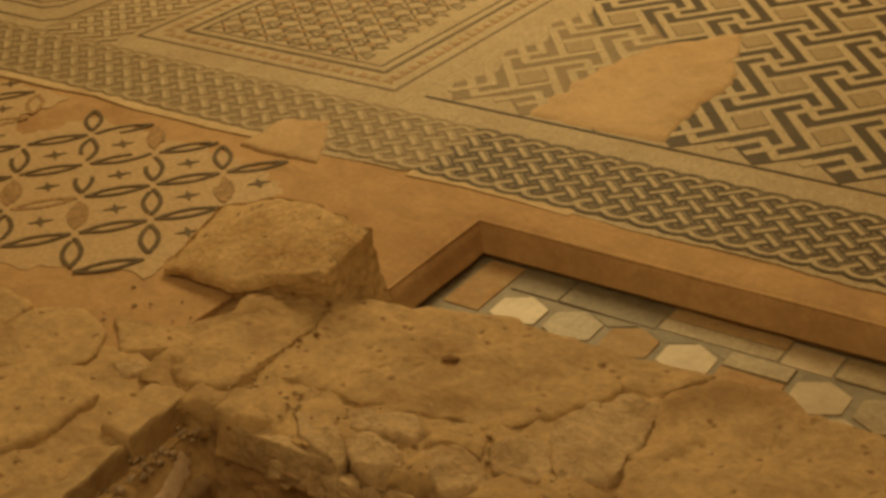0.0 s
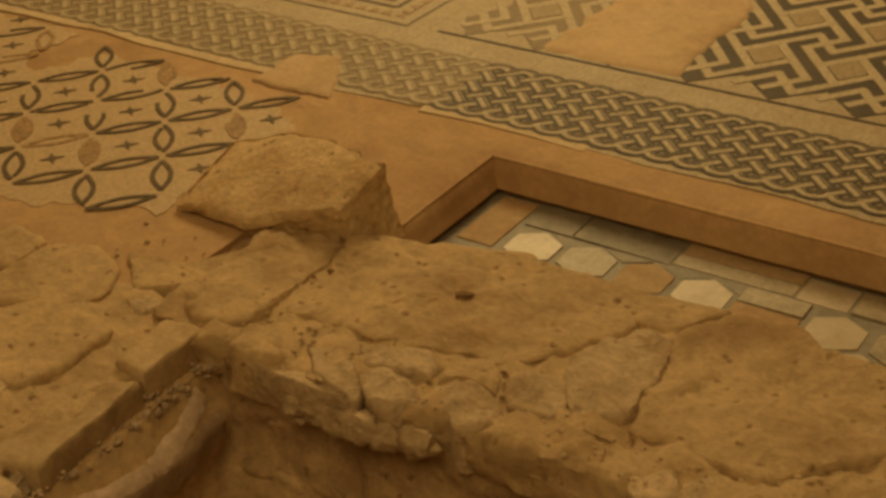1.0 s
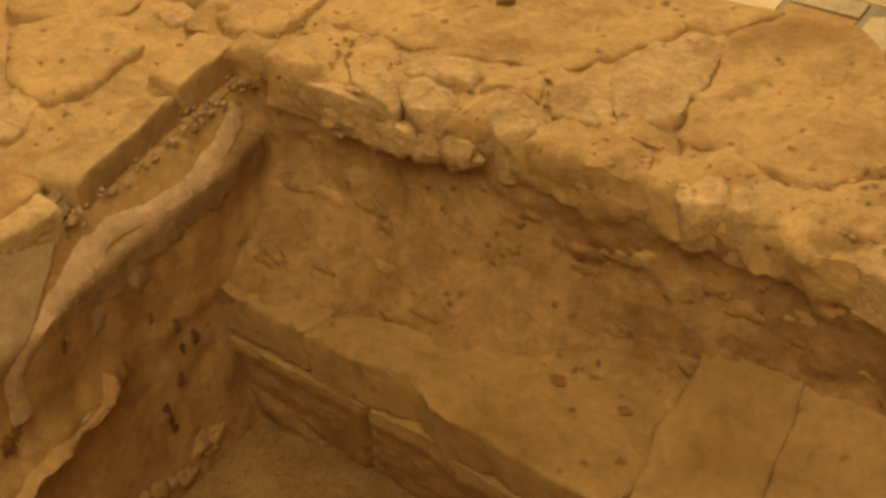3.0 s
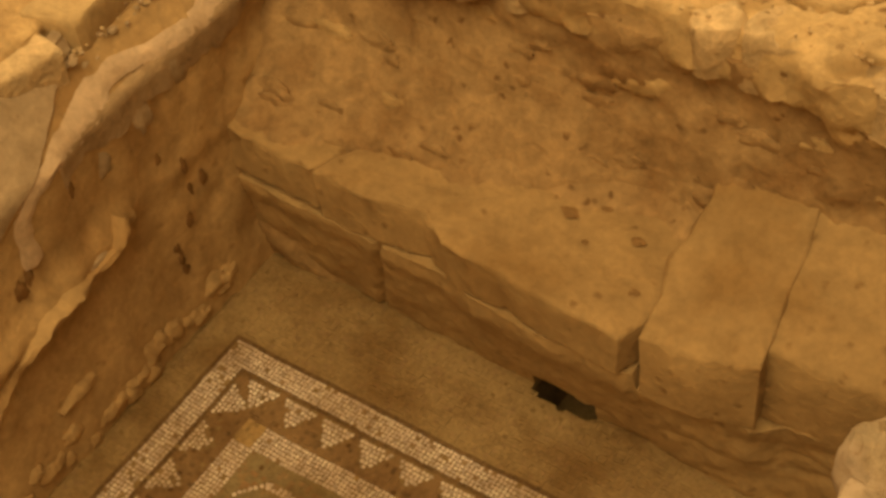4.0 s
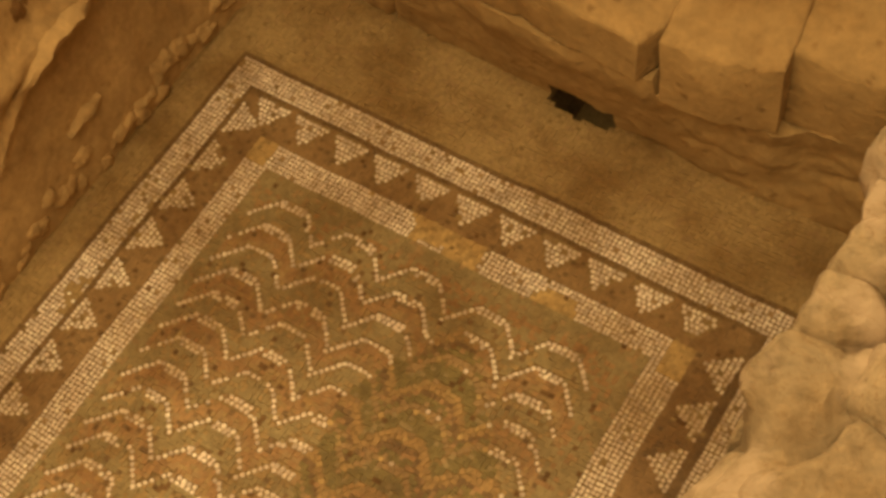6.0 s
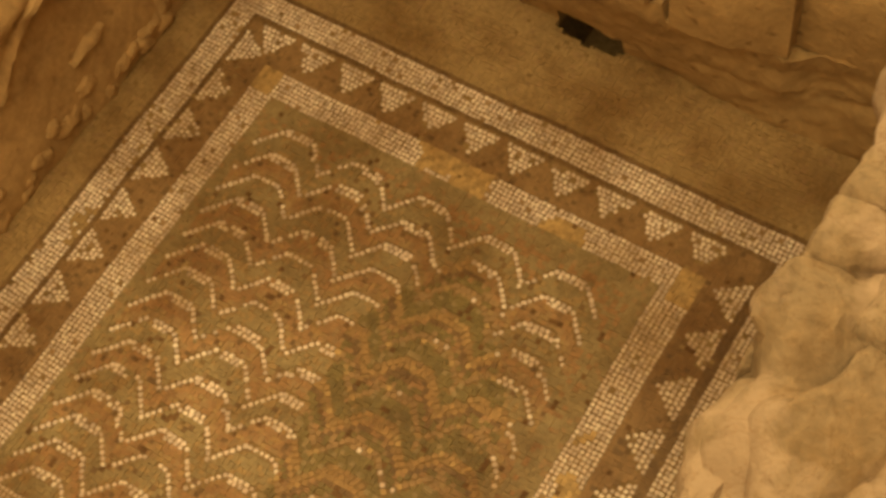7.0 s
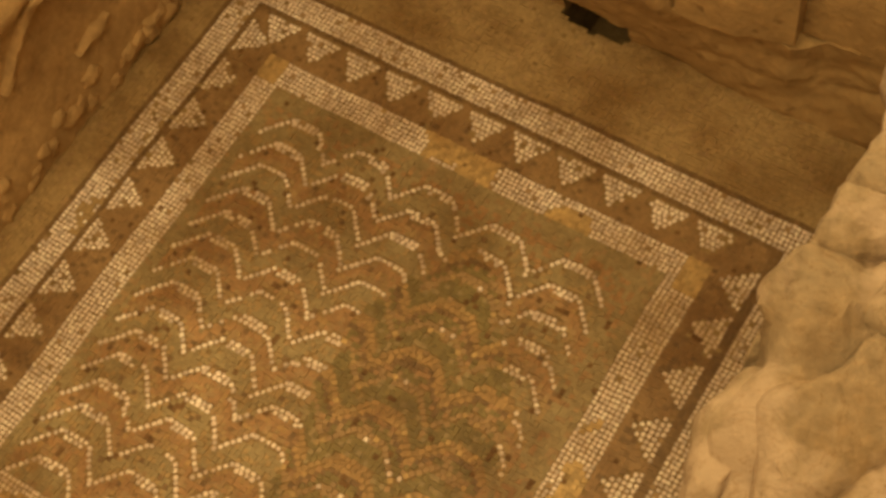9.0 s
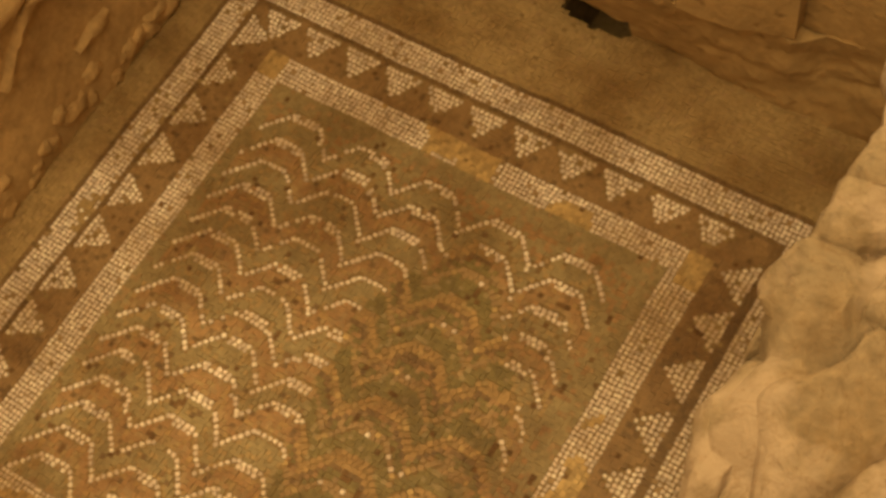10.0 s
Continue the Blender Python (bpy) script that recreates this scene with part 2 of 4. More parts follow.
def rounded(poly, seg, seed, jag, corner=0.03):
    """The outline of a stone: corners cut, sides uneven."""
    cut = []
    n = len(poly)
    for i in range(n):
        a, b, c = Vector(poly[i - 1]), Vector(poly[i]), Vector(poly[(i + 1) % n])
        k = min(0.25, corner / max((a - b).length, 1e-4)), min(0.25, corner / max((c - b).length, 1e-4))
        cut += [b + (a - b) * k[0], b * 0.6 + (b + (a - b) * k[0]) * 0.2 + (b + (c - b) * k[1]) * 0.2, b + (c - b) * k[1]]
    out = []
    for i in range(len(cut)):
        a, b = cut[i], cut[(i + 1) % len(cut)]
        steps = max(1, round((b - a).length / seg))
        for s in range(steps):
            q = a + (b - a) * (s / steps)
            d = (b - a).normalized()
            w = jag * fuzz((q.x, q.y, 0), 14, seed)
            out.append((q.x - d.y * w, q.y + d.x * w))
    return out


def stone(name, poly, z0, z1, seed, material, parent=None, label="", jag=0.008, bump=0.008, edge=0.02, slope=(0, 0), seg=0.025, flare=0.0, cut=0.03, sag=0.0):
    """A stone with a given outline, rounded at its upper edge, its top uneven and tilted by slope, its foot by sag."""
    ring = rounded(poly, seg, seed, jag, cut)
    cx, cy = sum(p[0] for p in ring) / len(ring), sum(p[1] for p in ring) / len(ring)
    size = min(max(math.hypot(p[0] - cx, p[1] - cy) for p in ring), 1.0)
    e = min(edge, size * 0.4)
    levels = [(1 + flare, z0), (1 + flare * 0.5, z0 * 0.5 + z1 * 0.5), (1, z1 - e), (1 - 0.3 * e / size, z1 - e * 0.35), (1 - e / size, z1)]
    rings = max(5, int(size / 0.04))
    levels += [((1 - k / (rings + 0.6)) * (1 - e / size), z1) for k in range(1, rings + 1)]
    verts, faces, n = [], [], len(ring)
    for li, (f, z) in enumerate(levels):
        for x, y in ring:
            px, py = cx + (x - cx) * f, cy + (y - cy) * f
            top = max(0.0, (z - z0) / (z1 - z0))
            dz = ((px - cx) * slope[0] + (py - cy) * slope[1]) * top + (px - cx) * sag * (1 - top)
            w = bump * (fuzz((px, py, z), 7, seed) + 0.45 * fuzz((px, py, z), 24, seed + 3))
            if li < 3:
                a = math.atan2(y - cy, x - cx)
                verts.append((px + math.cos(a) * w, py + math.sin(a) * w, z + dz))
            else:
                verts.append((px, py, z + dz + w))
    for r in range(len(levels) - 1):
        for i in range(n):
            j = (i + 1) % n
            faces.append((r * n + i, r * n + j, (r + 1) * n + j, (r + 1) * n + i))
    faces.append(tuple((len(levels) - 1) * n + i for i in range(n)))
    faces.append(tuple(range(n))[::-1])
    return mesh_object(name, verts, faces, material, parent, label)


def pebble(name, at, radius, seed, material, parent=None, squash=(1, 1, 0.8), label=""):
    bm = bmesh.new()
    bmesh.ops.create_icosphere(bm, subdivisions=3, radius=1.0)
    verts = []
    for v in bm.verts:
        k = 1 + 0.45 * fuzz(v.co, 1.1, seed) + 0.12 * fuzz(v.co, 4, seed + 1)
        verts.append([at[i] + v.co[i] * k * radius * squash[i] for i in range(3)])
    faces = [[v.index for v in f.verts] for f in bm.faces]
    bm.free()
    return mesh_object(name, verts, faces, material, parent, label)


def ribbon(points, width):
    """A flat strip along a line: left and right edge points."""
    out = []
    for i, p in enumerate(points):
        a, b = points[max(0, i - 1)], points[min(len(points) - 1, i + 1)]
        dx, dy = b[0] - a[0], b[1] - a[1]
        n = math.hypot(dx, dy) or 1
        w = width / 2
        out.append(((p[0] - dy / n * w, p[1] + dx / n * w), (p[0] + dy / n * w, p[1] - dx / n * w)))
    return out


class Inlay:
    """Flat stone inlay: many strips and patches in one mesh, each with a rim down to the floor."""

    def __init__(self, z, depth=0.003):
        self.verts, self.faces, self.z, self.depth, self.count = [], [], z, depth, 0

    def patch(self, pts):
        area = sum(pts[i - 1][0] * pts[i][1] - pts[i][0] * pts[i - 1][1] for i in range(len(pts)))
        pts = pts if area > 0 else pts[::-1]
        n, s = len(pts), len(self.verts)
        self.count += 1
        z = self.z + 0.0011 * (self.count * 0.381966 % 1.0)
        self.verts += [(x, y, z) for x, y in pts] + [(x, y, z - self.depth) for x, y in pts]
        self.faces.append(tuple(range(s, s + n)))
        for i in range(n):
            j = (i + 1) % n
            self.faces.append((s + i, s + n + i, s + n + j, s + j))

    def strip(self, points, width):
        edges = ribbon(points, width)
        for (a, b), (c, d) in zip(edges, edges[1:]):
            self.patch([a, b, d, c])

    def make(self, name, material, parent, label=""):
        return mesh_object(name, self.verts, self.faces, material, parent, label, smooth=False)


# ---- the hall: floor, walls, ceiling ----
BASIN = (-2.305, 0.9, 3.02, 3.708)
floor = empty("floor", "smooth tan lime mortar floor round the mosaics and the pit", "floor", "structure")
fl_verts, fl_faces = [], []
for box in [(-9, 6, 3.71, 10, -0.3, 0), (-9, -2.307, 2.95, 3.71, -0.3, 0), (-9, -2.7, 2.3, 2.95, -0.3, 0), (0.9, 6, 2.3, 3.71, -0.3, 0),
            (-9, -2.9, -6, 2.3, -0.3, 0), (0.6, 6, -6, 2.3, -0.3, 0), (-2.9, 0.6, -6, -0.6, -0.3, 0)]:
    v, f = box_grid(*box, 0.12)
    for p in v:
        if p[2] > -0.01:
            p[2] += 0.004 * fuzz(p, 1.5, 4)
    base = len(fl_verts)
    fl_verts += v
    fl_faces += [[i + base for i in q] for q in f]
mesh_object("mortar_bed", fl_verts, fl_faces, MORTAR, floor)

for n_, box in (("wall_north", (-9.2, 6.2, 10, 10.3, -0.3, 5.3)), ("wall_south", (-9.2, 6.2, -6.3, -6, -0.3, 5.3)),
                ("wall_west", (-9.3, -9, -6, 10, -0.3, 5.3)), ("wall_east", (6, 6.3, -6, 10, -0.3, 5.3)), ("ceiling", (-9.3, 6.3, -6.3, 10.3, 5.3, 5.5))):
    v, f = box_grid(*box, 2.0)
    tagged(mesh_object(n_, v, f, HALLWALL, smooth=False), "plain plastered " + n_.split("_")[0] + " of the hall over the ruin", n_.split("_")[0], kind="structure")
# invented housings for the assumed lamps
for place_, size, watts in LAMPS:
    fixture = empty("assumed_light", "assumed wide square lamp housing, out of view, hung from the ceiling", "light")
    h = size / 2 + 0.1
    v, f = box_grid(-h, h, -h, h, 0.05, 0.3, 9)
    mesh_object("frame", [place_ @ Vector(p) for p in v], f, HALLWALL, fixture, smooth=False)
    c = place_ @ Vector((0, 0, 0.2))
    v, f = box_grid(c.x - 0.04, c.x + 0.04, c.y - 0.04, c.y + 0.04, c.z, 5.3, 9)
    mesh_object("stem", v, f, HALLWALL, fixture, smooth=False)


# ---- the pit: walls ----
def left_face(y, z):
    """Where the left wall's surface stands, at y and z: set back under the bricks, with a ridge, hollows and a foot."""
    x = -2.30 - 0.12 * min(1.0, max(0.0, (z + 0.18) / 0.16))
    ridge = -0.50 - 0.10 * max(0.0, 1.60 - y)
    d = (z - ridge) / 0.05
    x += 0.034 * math.exp(-d * d) * (1 if y < 1.68 else 0.2)
    if z < ridge:
        x -= 0.012 * min(1.0, (ridge - z) / 0.06) * min(1.0, max(0.0, (z + 1.0) / 0.15))
    x += 0.02 * max(0.0, (y - 1.85) / 0.4) * fuzz((y, z, 0), 7, 8)
    return x + 0.020 * fuzz((1, y, z * 0.45), 5, 5) + 0.006 * fuzz((1, y, z * 0.4), 17, 6)


def back_face(x, z):
    """The back wall leans: set back at its top, sloping out in loose fill above the bench."""
    k = min(1.0, max(0.0, -z / 0.5))
    foot = 2.14 + 0.06 * min(1.0, max(0.0, (x + 2.25) / 0.45)) + 0.17 * min(1.0, max(0.0, (x + 1.8) / 0.65))
    y = 2.385 + (foot - 0.05 - 2.385) * k ** 2.8
    return y + 0.030 * fuzz((x, 1, z), 4.5, 3) + 0.014 * fuzz((x, 1, z), 13, 4) + 0.006 * fuzz((x, 1, z), 35, 2)


def shape_back(v):
    if v[1] < 2.43:
        v[1] = back_face(v[0], v[2]) + (v[1] - 2.36) * 0.3
    return v


def shape_left(v):
    if v[0] > -2.37:
        v[0] = left_face(v[1], v[2]) + (v[0] + 2.30) * 0.3
    return v


def ragged(v):
    """An uneven front edge for the wall's top course."""
    if v[1] < 2.5:
        v[1] += 0.035 * fuzz((v[0], 0, 0), 5, 13) + 0.02 * fuzz((v[0], 0, v[2] * 0.5), 14, 3)
    return v


wall_back = empty("wall_back", "rubble and earth wall of the pit with an uneven stone top", "wall", "structure")
rough_box("core", (-2.75, 0.9, 2.36, 3.03, -1.1, -0.03), 0.022, 0.012, 3, FILL, wall_back, warp=shape_back, freq=5.5)
rough_box("cap", (-2.62, 0.9, 2.372, 3.035, -0.10, 0.030), 0.022, 0.024, 4, LIME, wall_back, round_=0.03, freq=8.0, fine=0.4, warp=ragged)
wall_left = empty("wall_left", "earth wall of the pit with plaster remains and stones", "wall", "structure")
rough_box("core", (-2.95, -2.30, -0.6, 2.42, -1.1, -0.065), 0.022, 0.012, 5, EARTH, wall_left, warp=shape_left, freq=4.5)
rough_box("cap", (-3.0, -2.455, -0.6, 2.50, -0.12, 0.010), 0.025, 0.020, 6, LIME, wall_left, round_=0.03, freq=7.0)
wall_right = empty("wall_right", "rough yellow rock wall along the pit's edge", "wall", "structure")
rock_seeds = random.Random(77)
LUMPS = [(Vector((rock_seeds.uniform(-0.5, 0.7), rock_seeds.uniform(-0.7, 2.5), rock_seeds.uniform(-1.1, 0.05))), rock_seeds.uniform(-0.03, 0.03),
          Vector((rock_seeds.uniform(-0.5, 0.5), rock_seeds.uniform(-0.5, 0.5), rock_seeds.uniform(-0.5, 0.5)))) for _ in range(1300)]
LUMP_CELLS = {}
for lump in LUMPS:
    LUMP_CELLS.setdefault(tuple(int(math.floor(c / 0.25)) for c in lump[0]), []).append(lump)


def broken(p):
    """Broken rock: tilted, faintly bulging faces that meet in creases."""
    p = Vector(p) + Vector((fuzz(p, 5, 1), fuzz(p, 5, 2), fuzz(p, 5, 3))) * 0.035
    cell = [int(math.floor(c / 0.25)) for c in p]
    best, near, ledge = -0.05, 9.0, 0.0
    for i in (-1, 0, 1):
        for j in (-1, 0, 1):
            for k in (-1, 0, 1):
                for at, lift, tilt in LUMP_CELLS.get((cell[0] + i, cell[1] + j, cell[2] + k), ()):
                    d = p - at
                    best = max(best, lift + d.dot(tilt) - 3.6 * d.length_squared)
                    if d.length_squared < near:
                        near, ledge = d.length_squared, lift
    return best * 1.1 + ledge * 0.6


bx = (-0.40, 0.62, -0.6, 2.36, -1.1, -0.01)
rv, rf = box_grid(*bx, 0.0125, skip=((0, 1), (1, 1), (2, 0)))
for v in rv:
    h = broken(v) + 0.004 * fuzz(v, 18, 5) + 0.0025 * fuzz(v, 45, 6)
    side, up = max(0.0, 1 - (v[0] - bx[0]) / 0.07), max(0.0, 1 - (bx[5] - v[2]) / 0.07)
    n = math.hypot(side, up)
    if n > 0:
        pull = 0.045 * max(0.0, n - 1)
        v[0] -= side / n * (h - pull)
        v[2] += up / n * (h - pull)
mesh_object("core", rv, rf, ROCK, wall_right)
wall_front = empty("wall_front", "plain earth wall closing the pit", "wall", "structure")
rough_box("core", (-2.32, -0.32, -0.6, -0.35, -1.1, 0.0), 0.06, 0.03, 11, EARTH, wall_front)
for i in range(60):
    rnd = random.Random(500 + i)
    x, z = rnd.uniform(-2.25, -0.35), rnd.uniform(-0.50, -0.05)
    r = rnd.uniform(0.018, 0.055)
    pebble("rubble_stone", (x, back_face(x, z) + r * 0.25, z), r, i, rnd.choice((LIME, FILL, FILL, FILL)), wall_back, (1.3, 0.32, 0.75))

# stones of the back wall's top: outline, height over the floor, material
TOP = [
    ([(-2.573, 2.487), (-2.596, 2.632), (-2.501, 2.904), (-2.354, 2.946), (-2.326, 2.631), (-2.351, 2.467), (-2.494, 2.433)], 0.03, LIME, (0, 0)),
    ([(-2.337, 2.927), (-2.324, 3.007), (-2.163, 3.040), (-1.900, 3.122), (-1.600, 3.125), (-1.411, 2.96), (-1.500, 2.817), (-1.625, 2.655), (-1.889, 2.606), (-2.276, 2.572), (-2.286, 2.790)], 0.06, LIME, (0.0, 0.02)),
    ([(-1.502, 2.774), (-1.424, 2.957), (-1.299, 2.962), (-1.270, 2.808), (-1.252, 2.601), (-1.380, 2.552), (-1.477, 2.700)], 0.05, RUBBLE, (0, 0)),
    ([(-1.294, 2.994), (-1.218, 3.148), (-1.043, 3.187), (-0.951, 3.104), (-0.754, 3.119), (-0.581, 2.878), (-0.881, 2.558), (-1.223, 2.574), (-1.260, 2.822)], 0.045, LIME, (0, 0)),
    ([(-1.641, 3.10), (-1.400, 3.150), (-1.223, 3.161), (-1.304, 2.997), (-1.423, 2.990)], 0.05, LIME, (0, 0)),
    ([(-2.127, 2.481), (-2.092, 2.537), (-2.010, 2.525), (-1.893, 2.377), (-1.876, 2.337), (-2.039, 2.373)], 0.02, RUBBLE, (0, 0)),
    ([(-1.940, 2.440), (-1.881, 2.492), (-1.788, 2.469), (-1.736, 2.389), (-1.775, 2.349), (-1.872, 2.367)], 0.025, RUBBLE, (0, 0)),
    ([(-1.994, 2.530), (-1.906, 2.608), (-1.795, 2.596), (-1.759, 2.502), (-1.860, 2.488), (-1.943, 2.470)], 0.04, RUBBLE, (0, 0)),
    ([(-1.743, 2.494), (-1.666, 2.551), (-1.568, 2.524), (-1.521, 2.432), (-1.599, 2.367), (-1.663, 2.404)], 0.03, RUBBLE, (0, 0)),
    ([(-1.782, 2.603), (-1.663, 2.655), (-1.607, 2.601), (-1.578, 2.527), (-1.665, 2.549), (-1.734, 2.502)], 0.04, LIME, (0, 0)),
    ([(-1.598, 2.592), (-1.488, 2.688), (-1.398, 2.562), (-1.414, 2.513), (-1.536, 2.497)], 0.045, RUBBLE, (0, 0)),
    ([(-1.598, 2.387), (-1.484, 2.514), (-1.248, 2.588), (-1.183, 2.446), (-1.277, 2.416), (-1.471, 2.386)], -0.01, LIME, (0, 0)),
    ([(-1.159, 2.413), (-1.086, 2.492), (-1.026, 2.402), (-1.112, 2.348)], 0, RUBBLE, (0, 0)),
    ([(-1.040, 2.430), (-1.010, 2.507), (-0.923, 2.557), (-0.830, 2.487), (-0.818, 2.403), (-0.988, 2.370)], 0.02, RUBBLE, (0, 0)),
    ([(-1.246, 2.613), (-0.931, 2.643), (-0.889, 2.607), (-1.025, 2.541), (-1.078, 2.506), (-1.159, 2.441)], 0, LIME, (0, 0)),
    ([(-0.768, 2.439), (-0.649, 2.487), (-0.530, 2.325), (-0.618, 2.332), (-0.726, 2.365)], 0.01, RUBBLE, (0, 0)),
    ([(-0.839, 2.513), (-0.717, 2.561), (-0.581, 2.531), (-0.650, 2.450), (-0.768, 2.434)], 0.03, LIME, (0, 0)),
    ([(-2.340, 2.447), (-2.251, 2.527), (-2.148, 2.492), (-2.114, 2.421), (-2.225, 2.351), (-2.291, 2.352)], 0.03, LIME, (0, 0)),
    ([(-2.270, 2.384), (-2.181, 2.463), (-2.105, 2.424), (-1.910, 2.377), (-1.889, 2.348), (-2.044, 2.343), (-2.205, 2.338)], -0.03, RUBBLE, (0, 0)),
]


def grown(poly, k):
    cx, cy = sum(p[0] for p in poly) / len(poly), sum(p[1] for p in poly) / len(poly)
    return [(cx + (x - cx) * k, cy + (y - cy) * k) for x, y in poly]


for i, (poly, z, kind, tilt) in enumerate(TOP):
    stone("stone", grown(poly, 1.04), -0.10, 0.35 * z + 0.026, 20 + i, kind, wall_back, slope=tilt, jag=0.018, bump=0.015, edge=0.014)
SIDE = [
    ([(-2.549, 2.391), (-2.425, 2.408), (-2.409, 2.150), (-2.528, 2.162)], 0.03, BRICK, (0, 0)),
    ([(-2.519, 2.051), (-2.413, 2.150), (-2.376, 1.747), (-2.538, 1.705)], 0.018, BRICK, (0, 0)),
    ([(-3.146, 2.260), (-3.154, 2.528), (-3.019, 2.606), (-2.861, 2.534), (-2.785, 2.392), (-2.861, 2.293), (-3.074, 2.197)], 0.03, LIME, (0, 0)),
    ([(-3.022, 2.156), (-2.906, 2.298), (-2.632, 2.284), (-2.609, 2.096), (-2.663, 1.933), (-2.852, 1.969)], 0.05, LIME, (0, 0)),
    ([(-3.012, 2.045), (-2.913, 2.116), (-2.807, 2.052), (-2.795, 1.984), (-2.894, 1.938)], 0.03, RUBBLE, (0, 0)),
    ([(-2.881, 1.907), (-2.759, 1.989), (-2.682, 1.946), (-2.640, 1.800), (-2.715, 1.757)], 0.03, RUBBLE, (0, 0)),
    ([(-2.702, 2.039), (-2.716, 2.243), (-2.656, 2.245), (-2.641, 2.030)], 0.01, LIME, (0, 0)),
    ([(-2.731, 2.414), (-2.694, 2.477), (-2.600, 2.456), (-2.645, 2.369)], 0.02, RUBBLE, (0, 0)),
    ([(-2.917, 2.616), (-2.717, 2.618), (-2.637, 2.777), (-2.537, 2.892), (-2.638, 2.556), (-2.755, 2.471)], 0.01, LIME, (0, 0)),
    ([(-2.663, 1.658), (-2.443, 1.709), (-2.361, 1.684), (-2.390, 1.550), (-2.444, 1.429)], -0.02, RUBBLE, (0, 0)),
    ([(-3.344, 2.568), (-3.172, 2.546), (-3.136, 2.356), (-3.317, 2.345)], 0.03, LIME, (0, 0)),
]
for i, (poly, z, kind, tilt) in enumerate(SIDE):
    stone("brick" if kind is BRICK else "stone", poly, -0.13, z if kind is BRICK else 0.5 * z + 0.008, 60 + i, kind, wall_left, slope=tilt, jag=0.006, bump=0.008, edge=0.014)
EDGE = [
    ([(-0.410, 1.346), (-0.409, 1.303), (-0.353, 1.300), (-0.270, 1.354), (-0.310, 1.470), (-0.404, 1.415)], 0, ROCK, (0.1, 0.05)),
    ([(-0.408, 1.260), (-0.411, 1.309), (-0.325, 1.321), (-0.276, 1.249), (-0.354, 1.185), (-0.412, 1.192)], -0.01, ROCK, (0, 0)),
    ([(-0.412, 1.195), (-0.359, 1.199), (-0.310, 1.130), (-0.379, 1.050), (-0.406, 0.994), (-0.415, 1.031)], -0.02, ROCK, (0.15, 0)),
    ([(-0.407, 1.009), (-0.375, 1.085), (-0.305, 1.149), (-0.281, 1.037), (-0.344, 0.982), (-0.412, 0.955)], -0.05, LIME_SMOOTH, (0.2, 0)),
    ([(-0.435, 0.872), (-0.408, 0.962), (-0.334, 0.993), (-0.336, 0.835), (-0.347, 0.734), (-0.388, 0.730)], -0.02, ROCK, (0.1, 0)),
    ([(-0.359, 0.921), (-0.286, 0.980), (-0.261, 1.072), (-0.180, 1.038), (-0.154, 0.904), (-0.211, 0.818), (-0.287, 0.739)], 0.06, RUBBLE, (0, 0)),
    ([(-0.294, 1.095), (-0.286, 1.213), (-0.199, 1.249), (-0.141, 1.070), (-0.248, 1.070)], 0.04, ROCK, (0, 0)),
    ([(-0.204, 0.803), (-0.192, 0.882), (-0.129, 0.918), (-0.080, 0.804), (-0.160, 0.741)], 0.06, LIME, (0, 0)),
]
for i, (poly, z, kind, tilt) in enumerate(EDGE):
    stone("stone", grown(poly, 1.1), -0.35, 0.8 * z + 0.0, 90 + i, ROCK, wall_right, slope=tilt, jag=0.010, bump=0.012, edge=0.05)

gv, gf = [], []
bm = bmesh.new()
bmesh.ops.create_icosphere(bm, subdivisions=1, radius=1.0)
shape = [tuple(v.co) for v in bm.verts], [[v.index for v in f.verts] for f in bm.faces]
bm.free()
for i in range(520):
    rnd = random.Random(900 + i)
    if i >= 420:
        x, y, z = rnd.uniform(-2.435, -2.37), rnd.uniform(1.62, 2.42), rnd.uniform(-0.075, -0.04)
    elif i % 3 == 0:
        x, y, z = rnd.uniform(-3.0, -2.46), rnd.uniform(1.3, 2.8), 0.004
    else:
        x, y, z = rnd.uniform(-2.4, -0.5), 2.40 + abs(rnd.gauss(0, 0.16)), 0.034
    r = rnd.uniform(0.003, 0.009) if i < 420 else rnd.uniform(0.003, 0.009)
    s = len(gv)
    gv += [(x + p[0] * r * rnd.uniform(0.7, 1.4), y + p[1] * r * rnd.uniform(0.7, 1.4), z + p[2] * r * 0.8) for p in shape[0]]
    gf += [[k + s for k in q] for q in shape[1]]
tagged(mesh_object("gravel", gv, gf, RUBBLE), "small stone crumbs scattered on the ruined walls", "gravel", kind="stuff")

for x, y, z, r in ((-1.85, 2.325, -0.035, 0.055), (-1.79, 2.33, -0.05, 0.045), (-1.93, 2.335, -0.06, 0.05), (-1.70, 2.345, -0.04, 0.05), (-2.06, 2.34, -0.07, 0.05)):
    pebble("rubble_stone", (x, y, z), r, int(-x * 100), RUBBLE, wall_back, (1.2, 0.6, 0.8))

pv_, pf_ = [], []
for i in range(150):
    rnd = random.Random(1500 + i)
    y = rnd.uniform(1.66, 2.40)
    x, z, r = rnd.uniform(-2.425, -2.36), rnd.uniform(-0.105, -0.045), rnd.choice((0.004, 0.006, 0.008, 0.012))
    s_ = len(pv_)
    pv_ += [(x + p[0] * r * rnd.uniform(0.7, 1.3), y + p[1] * r * rnd.uniform(0.8, 1.7), z + p[2] * r * 0.8) for p in shape[0]]
    pf_ += [[k + s_ for k in q] for q in shape[1]]
tagged(mesh_object("plaster_crumbs", pv_, pf_, OLDPLASTER, wall_left, "pale plaster crumbs in the joint"), kind="stuff")

